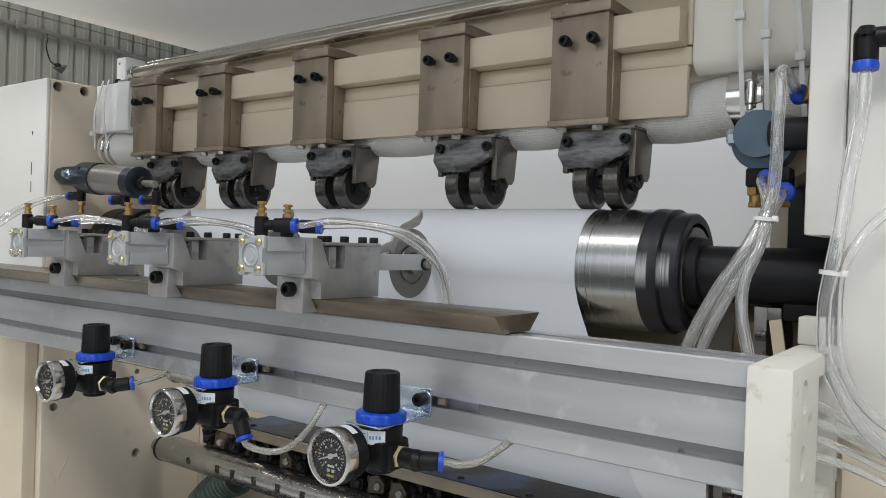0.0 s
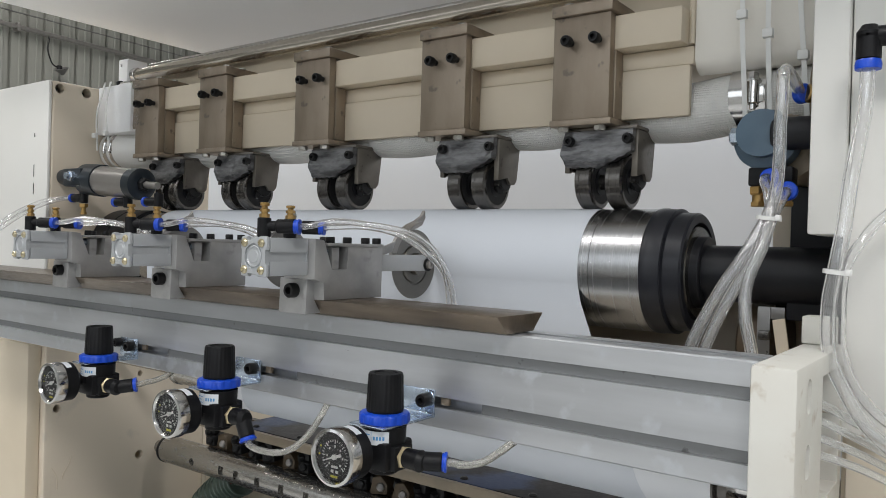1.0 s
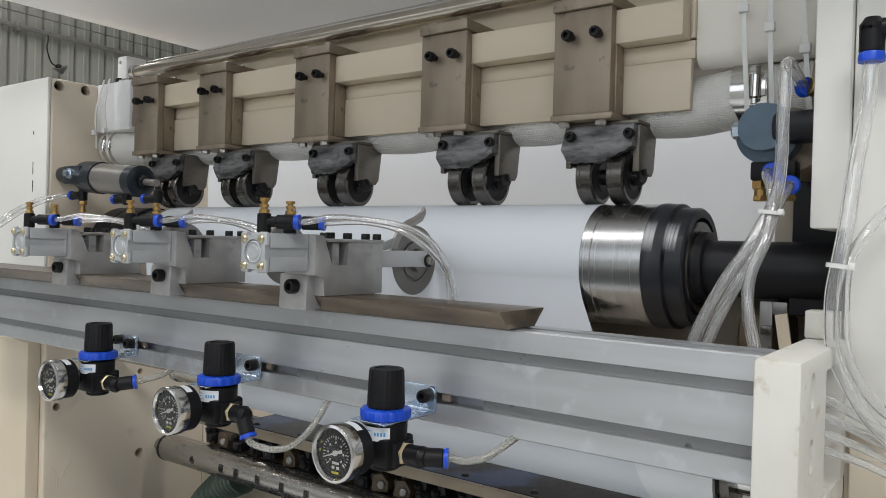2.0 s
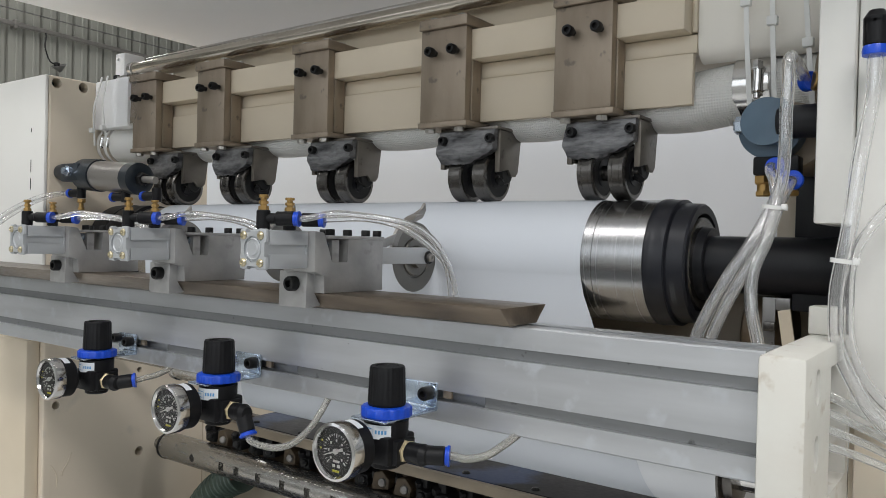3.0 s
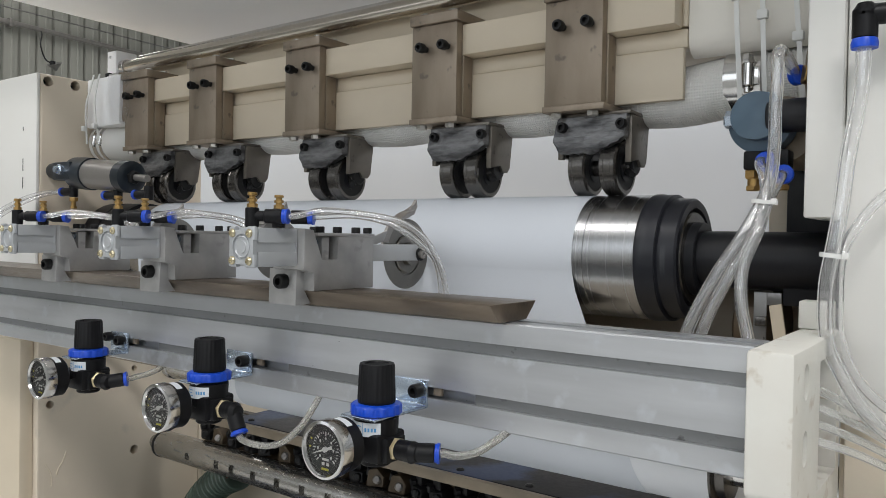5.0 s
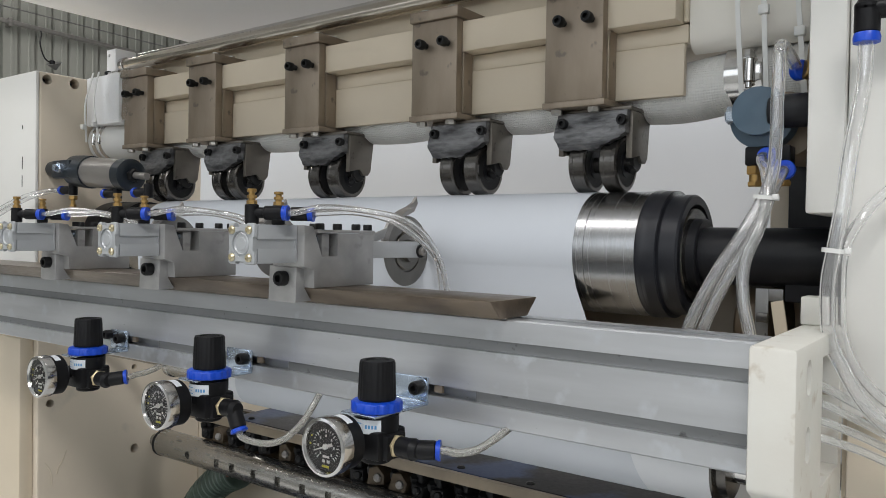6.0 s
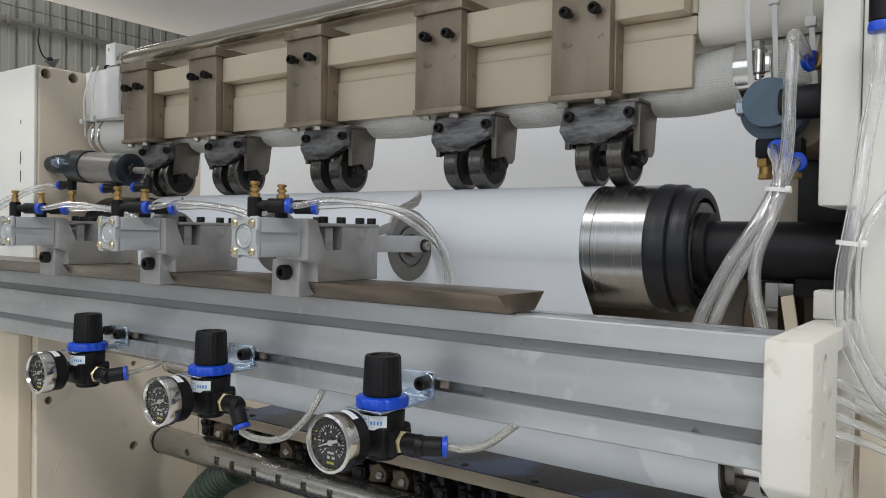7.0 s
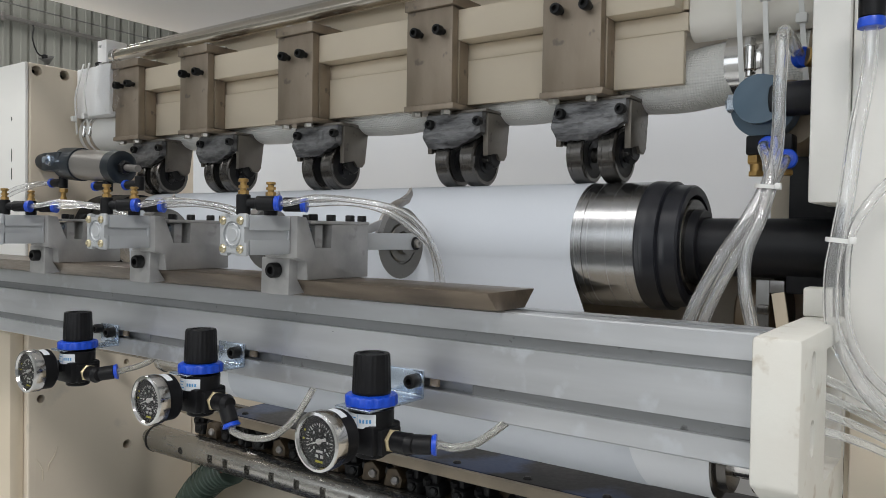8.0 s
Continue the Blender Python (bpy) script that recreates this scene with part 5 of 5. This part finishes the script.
def right_cylinder():
    f = thing("air_cylinder", (-0.135, 0.76, 1.51), "blue-grey round cylinder head with dark rod", "air cylinder")
    x, z = -0.137, 1.547
    part("flange", lathe(bmesh.new(), (x, 0.752, z), (0, 1, 0), [(0, 0.0225), (0.0015, 0.0252), (0.022, 0.0252), (0.023, 0.022)], 56), BLUEGREY, f)
    pts = [(x + 0.0205 * math.cos(radians(a)), z + 0.004 + 0.0195 * math.sin(radians(a))) for a in range(35, 326, 10)]
    part("boss", prism(bmesh.new(), pts, 1, 0.7395, 0.7525, 0.001), BLUEGREY, f)
    part("cross_pin", rod(bmesh.new(), (x + 0.008, 0.748, z + 0.003), (-0.075, 0.748, z + 0.003), 0.0135, 32, 0.001), SHAFT, f, "dark cross pin")
    part("pin_nut", hex_head(bmesh.new(), (x - 0.020, 0.749, z + 0.003), (-1, -0.05, 0), 0.0075, 0.007), ZINC, f)
    part("barrel", lathe(bmesh.new(), (x + 0.012, 0.775, z - 0.004), (0, 1, 0), [(0, 0.0275), (0.002, 0.028), (0.09, 0.028)], 48), TAN, f, "tan rear barrel")
    v = thing("flow_valve", (-0.135, 0.76, 1.47), "black and brass air flow valve below the cylinder", "valve")
    part("body", boxes(((-0.1495, -0.114), (0.752, 0.772), (1.508, 1.524)), bevel=0.002), BLACK, v)
    for dx in (-0.143, -0.121):
        bm = hex_head(bmesh.new(), (dx, 0.762, 1.508), (0, 0, -1), 0.0078, 0.007)
        rod(bm, (dx, 0.762, 1.501), (dx, 0.762, 1.495), 0.0050, 18)
        hex_head(bm, (dx, 0.762, 1.495), (0, 0, -1), 0.0066, 0.004)
        part("brass_stem", bm, BRASS, v, "brass valve stem")
    part("top_nut", rod(bmesh.new(), (-0.132, 0.764, 1.524), (-0.132, 0.764, 1.532), 0.009, 24, 0.001), BARREL, v)
    for dx, dz in ((-0.131, 1.514), (-0.117, 1.503)):
        part("release_ring", rod(bmesh.new(), (dx, 0.752, dz), (dx + 0.001, 0.744, dz), 0.0078, 24, 0.001), BLUE, v, "blue release ring")
    part("post", boxes(((-0.159, -0.141), (0.886, 0.8935), (1.342, 1.5065)), bevel=0.001), CREAM, v, "cream steel post")
    p = thing("push_in_fitting", (-0.106, 0.755, 1.57), "blue and black push-in fitting with clear tube", "fitting")
    part("ring", rod(bmesh.new(), (-0.112, 0.757, 1.583), (-0.106, 0.752, 1.583), 0.008, 24, 0.001), BLUE, p)
    part("stub", rod(bmesh.new(), (-0.106, 0.752, 1.583), (-0.09, 0.765, 1.58), 0.0075, 24, 0.001), BRASS, p)


right_cylinder()


def wall_elbow():
    f = thing("push_in_elbow", (-0.05, 0.70, 1.58), "black push-in elbow with a blue ring on the side panel", "fitting")
    x, y = -0.053, 0.686
    bm = rod(bmesh.new(), (x, y, 1.6080), (x, y, 1.5895), 0.0082, 28, 0.001)
    lathe(bm, (x, y, 1.6050), (0, 0, 1), [(0, 0.0082), (0.004, 0.0082), (0.009, 0.005), (0.01, 0)], 28)
    rod(bm, (x, y, 1.6060), (x + 0.024, y + 0.008, 1.6070), 0.0072, 24)
    rod(bm, (x + 0.018, y + 0.006, 1.6070), (x + 0.03, 0.7225, 1.6070), 0.0095, 24, 0.001)
    part("elbow", bm, BLACK, f)
    part("release_ring", lathe(bmesh.new(), (x, y, 1.5895), (0, 0, -1), [(0, 0.0080), (0.003, 0.0088), (0.0065, 0.0085), (0.0065, 0.005)], 28), BLUE, f, "blue release ring")


wall_elbow()


def right_tubes():
    def run(label, group, pts, r, mat=TUBING):
        t = thing("air_tube", pts[-1], label, "air tube", group)
        part("tube", tubing(pts, r), mat, t)
    lab = "clear plastic air tube hanging beside the side frame"
    run(lab, "side frame tubes", [(-0.053, 0.686, 1.586), (-0.054, 0.682, 1.552), (-0.059, 0.672, 1.509), (-0.062, 0.666, 1.471), (-0.066, 0.662, 1.440), (-0.069, 0.662, 1.417), (-0.068, 0.662, 1.386), (-0.060, 0.662, 1.364), (-0.040, 0.665, 1.332), (0.0, 0.68, 1.30), (0.06, 0.69, 1.27)], 0.0052)
    run(lab, "side frame tubes", [(-0.02, 0.70, 1.495), (-0.040, 0.695, 1.481), (-0.054, 0.685, 1.461), (-0.0615, 0.670, 1.440), (-0.063, 0.670, 1.41), (-0.061, 0.670, 1.383), (-0.050, 0.672, 1.357), (-0.028, 0.68, 1.335), (0.02, 0.69, 1.315)], 0.004)
    run(lab, "side frame tubes", [(-0.111, 0.755, 1.584), (-0.1115, 0.735, 1.5895), (-0.1122, 0.712, 1.594), (-0.1122, 0.7015, 1.589), (-0.1122, 0.70, 1.57), (-0.113, 0.70, 1.549), (-0.113, 0.70, 1.523), (-0.115, 0.70, 1.498), (-0.121, 0.698, 1.478), (-0.132, 0.684, 1.450), (-0.148, 0.675, 1.420), (-0.166, 0.668, 1.376), (-0.17, 0.665, 1.33)], 0.0048)
    run(lab, "side frame tubes", [(-0.130, 0.744, 1.514), (-0.128, 0.72, 1.510), (-0.121, 0.705, 1.498), (-0.118, 0.697, 1.480), (-0.124, 0.684, 1.450), (-0.138, 0.675, 1.420), (-0.155, 0.668, 1.376), (-0.16, 0.665, 1.33)], 0.0042)
    run(lab, "side frame tubes", [(-0.116, 0.744, 1.503), (-0.114, 0.72, 1.497), (-0.117, 0.70, 1.479), (-0.120, 0.684, 1.455), (-0.127, 0.675, 1.430), (-0.1265, 0.67, 1.405), (-0.121, 0.668, 1.380), (-0.115, 0.665, 1.355)], 0.0046)
    for k in range(4):
        run("clear plastic air tubes leaving the cast bracket", "bracket tubes", [(-0.10, 0.655, 1.352 - 0.012 * k), (-0.075, 0.665, 1.348 - 0.012 * k), (-0.05, 0.675, 1.335 - 0.010 * k), (-0.01, 0.685, 1.315 - 0.008 * k), (0.06, 0.70, 1.30 - 0.007 * k)], 0.0030 if k else 0.0034, TUBING_MILK)
    for x, y, z, w in ((-0.119, 0.6985, 1.4785, 0.0102), (-0.065, 0.664, 1.440, 0.010)):
        t = thing("cable_tie", (x, y, z), "white nylon cable tie bundling clear tubes", "cable tie", "cable ties")
        bm = lathe(bmesh.new(), (x, y, z - 0.0015), (0.1, 0, 1), [(0, w - 0.001), (0, w * 0.92), (0.003, w * 0.92), (0.003, w - 0.001)], 28, True)
        part("strap", bm, NYLON, t)
        part("head", boxes(((x + w * 0.62, x + w * 0.62 + 0.0042), (y - w * 0.85, y - w * 0.85 + 0.004), (z - 0.0022, z + 0.0022)), bevel=0.0007), NYLON, t)


right_tubes()


def motor_case():
    f = thing("motor_case", (-0.13, 0.83, 1.33), "dark brown motor housing with pale sheet strips", "motor")
    part("case", lathe(bmesh.new(), (-0.168, 0.845, 1.368), (1, -0.1, 0), [(0, 0.034), (0.002, 0.038), (0.004, 0.040), (0.030, 0.040), (0.032, 0.036), (0.032, 0.0)], 40), RUST, f)
    part("bracket", boxes(((-0.150, -0.139), (0.800, 0.802), (1.345, 1.404)), ((-0.139, -0.1270), (0.800, 0.802), (1.393, 1.404)), bevel=0.0006), TRAY, f, "grey bent bracket")
    part("box", boxes(((-0.1465, -0.1375), (0.790, 0.7995), (1.375, 1.383)), bevel=0.0006), BEARING, f)
    part("sheet_strip", prism(bmesh.new(), [(-0.1363, 1.3926), (-0.1262, 1.3948), (-0.1180, 1.342), (-0.1285, 1.342)], 1, 0.796, 0.799), CREAM, f)
    part("foot", boxes(((-0.20, -0.09), (0.78, 0.90), (1.3415, 1.346)), bevel=0.001), SHAFT, f)
    g = thing("bearing_block", (-0.10, 0.83, 1.39), "black bearing block carrying the drive shaft", "bearing")
    part("block", boxes(((-0.1265, -0.0722), (0.801, 0.86), (1.393, 1.432)), bevel=0.002), SHAFT, g)


motor_case()
solid("cross_tray", boxes(((-0.95, -0.070), (0.70, 0.895), (1.335, 1.341)), ((-0.95, -0.070), (0.895, 0.901), (1.335, 1.43)), bevel=0.001), DECK, "dull tan metal tray below the anvil roll", "tray", at=(-0.5, 0.78, 1.335))


def motions():
    rows = [(k / 30, pose(-0.248, YC, ZC, -1994.0 * k / 30)) for k in range(241)]
    walk(ROLL, rows)


motions()
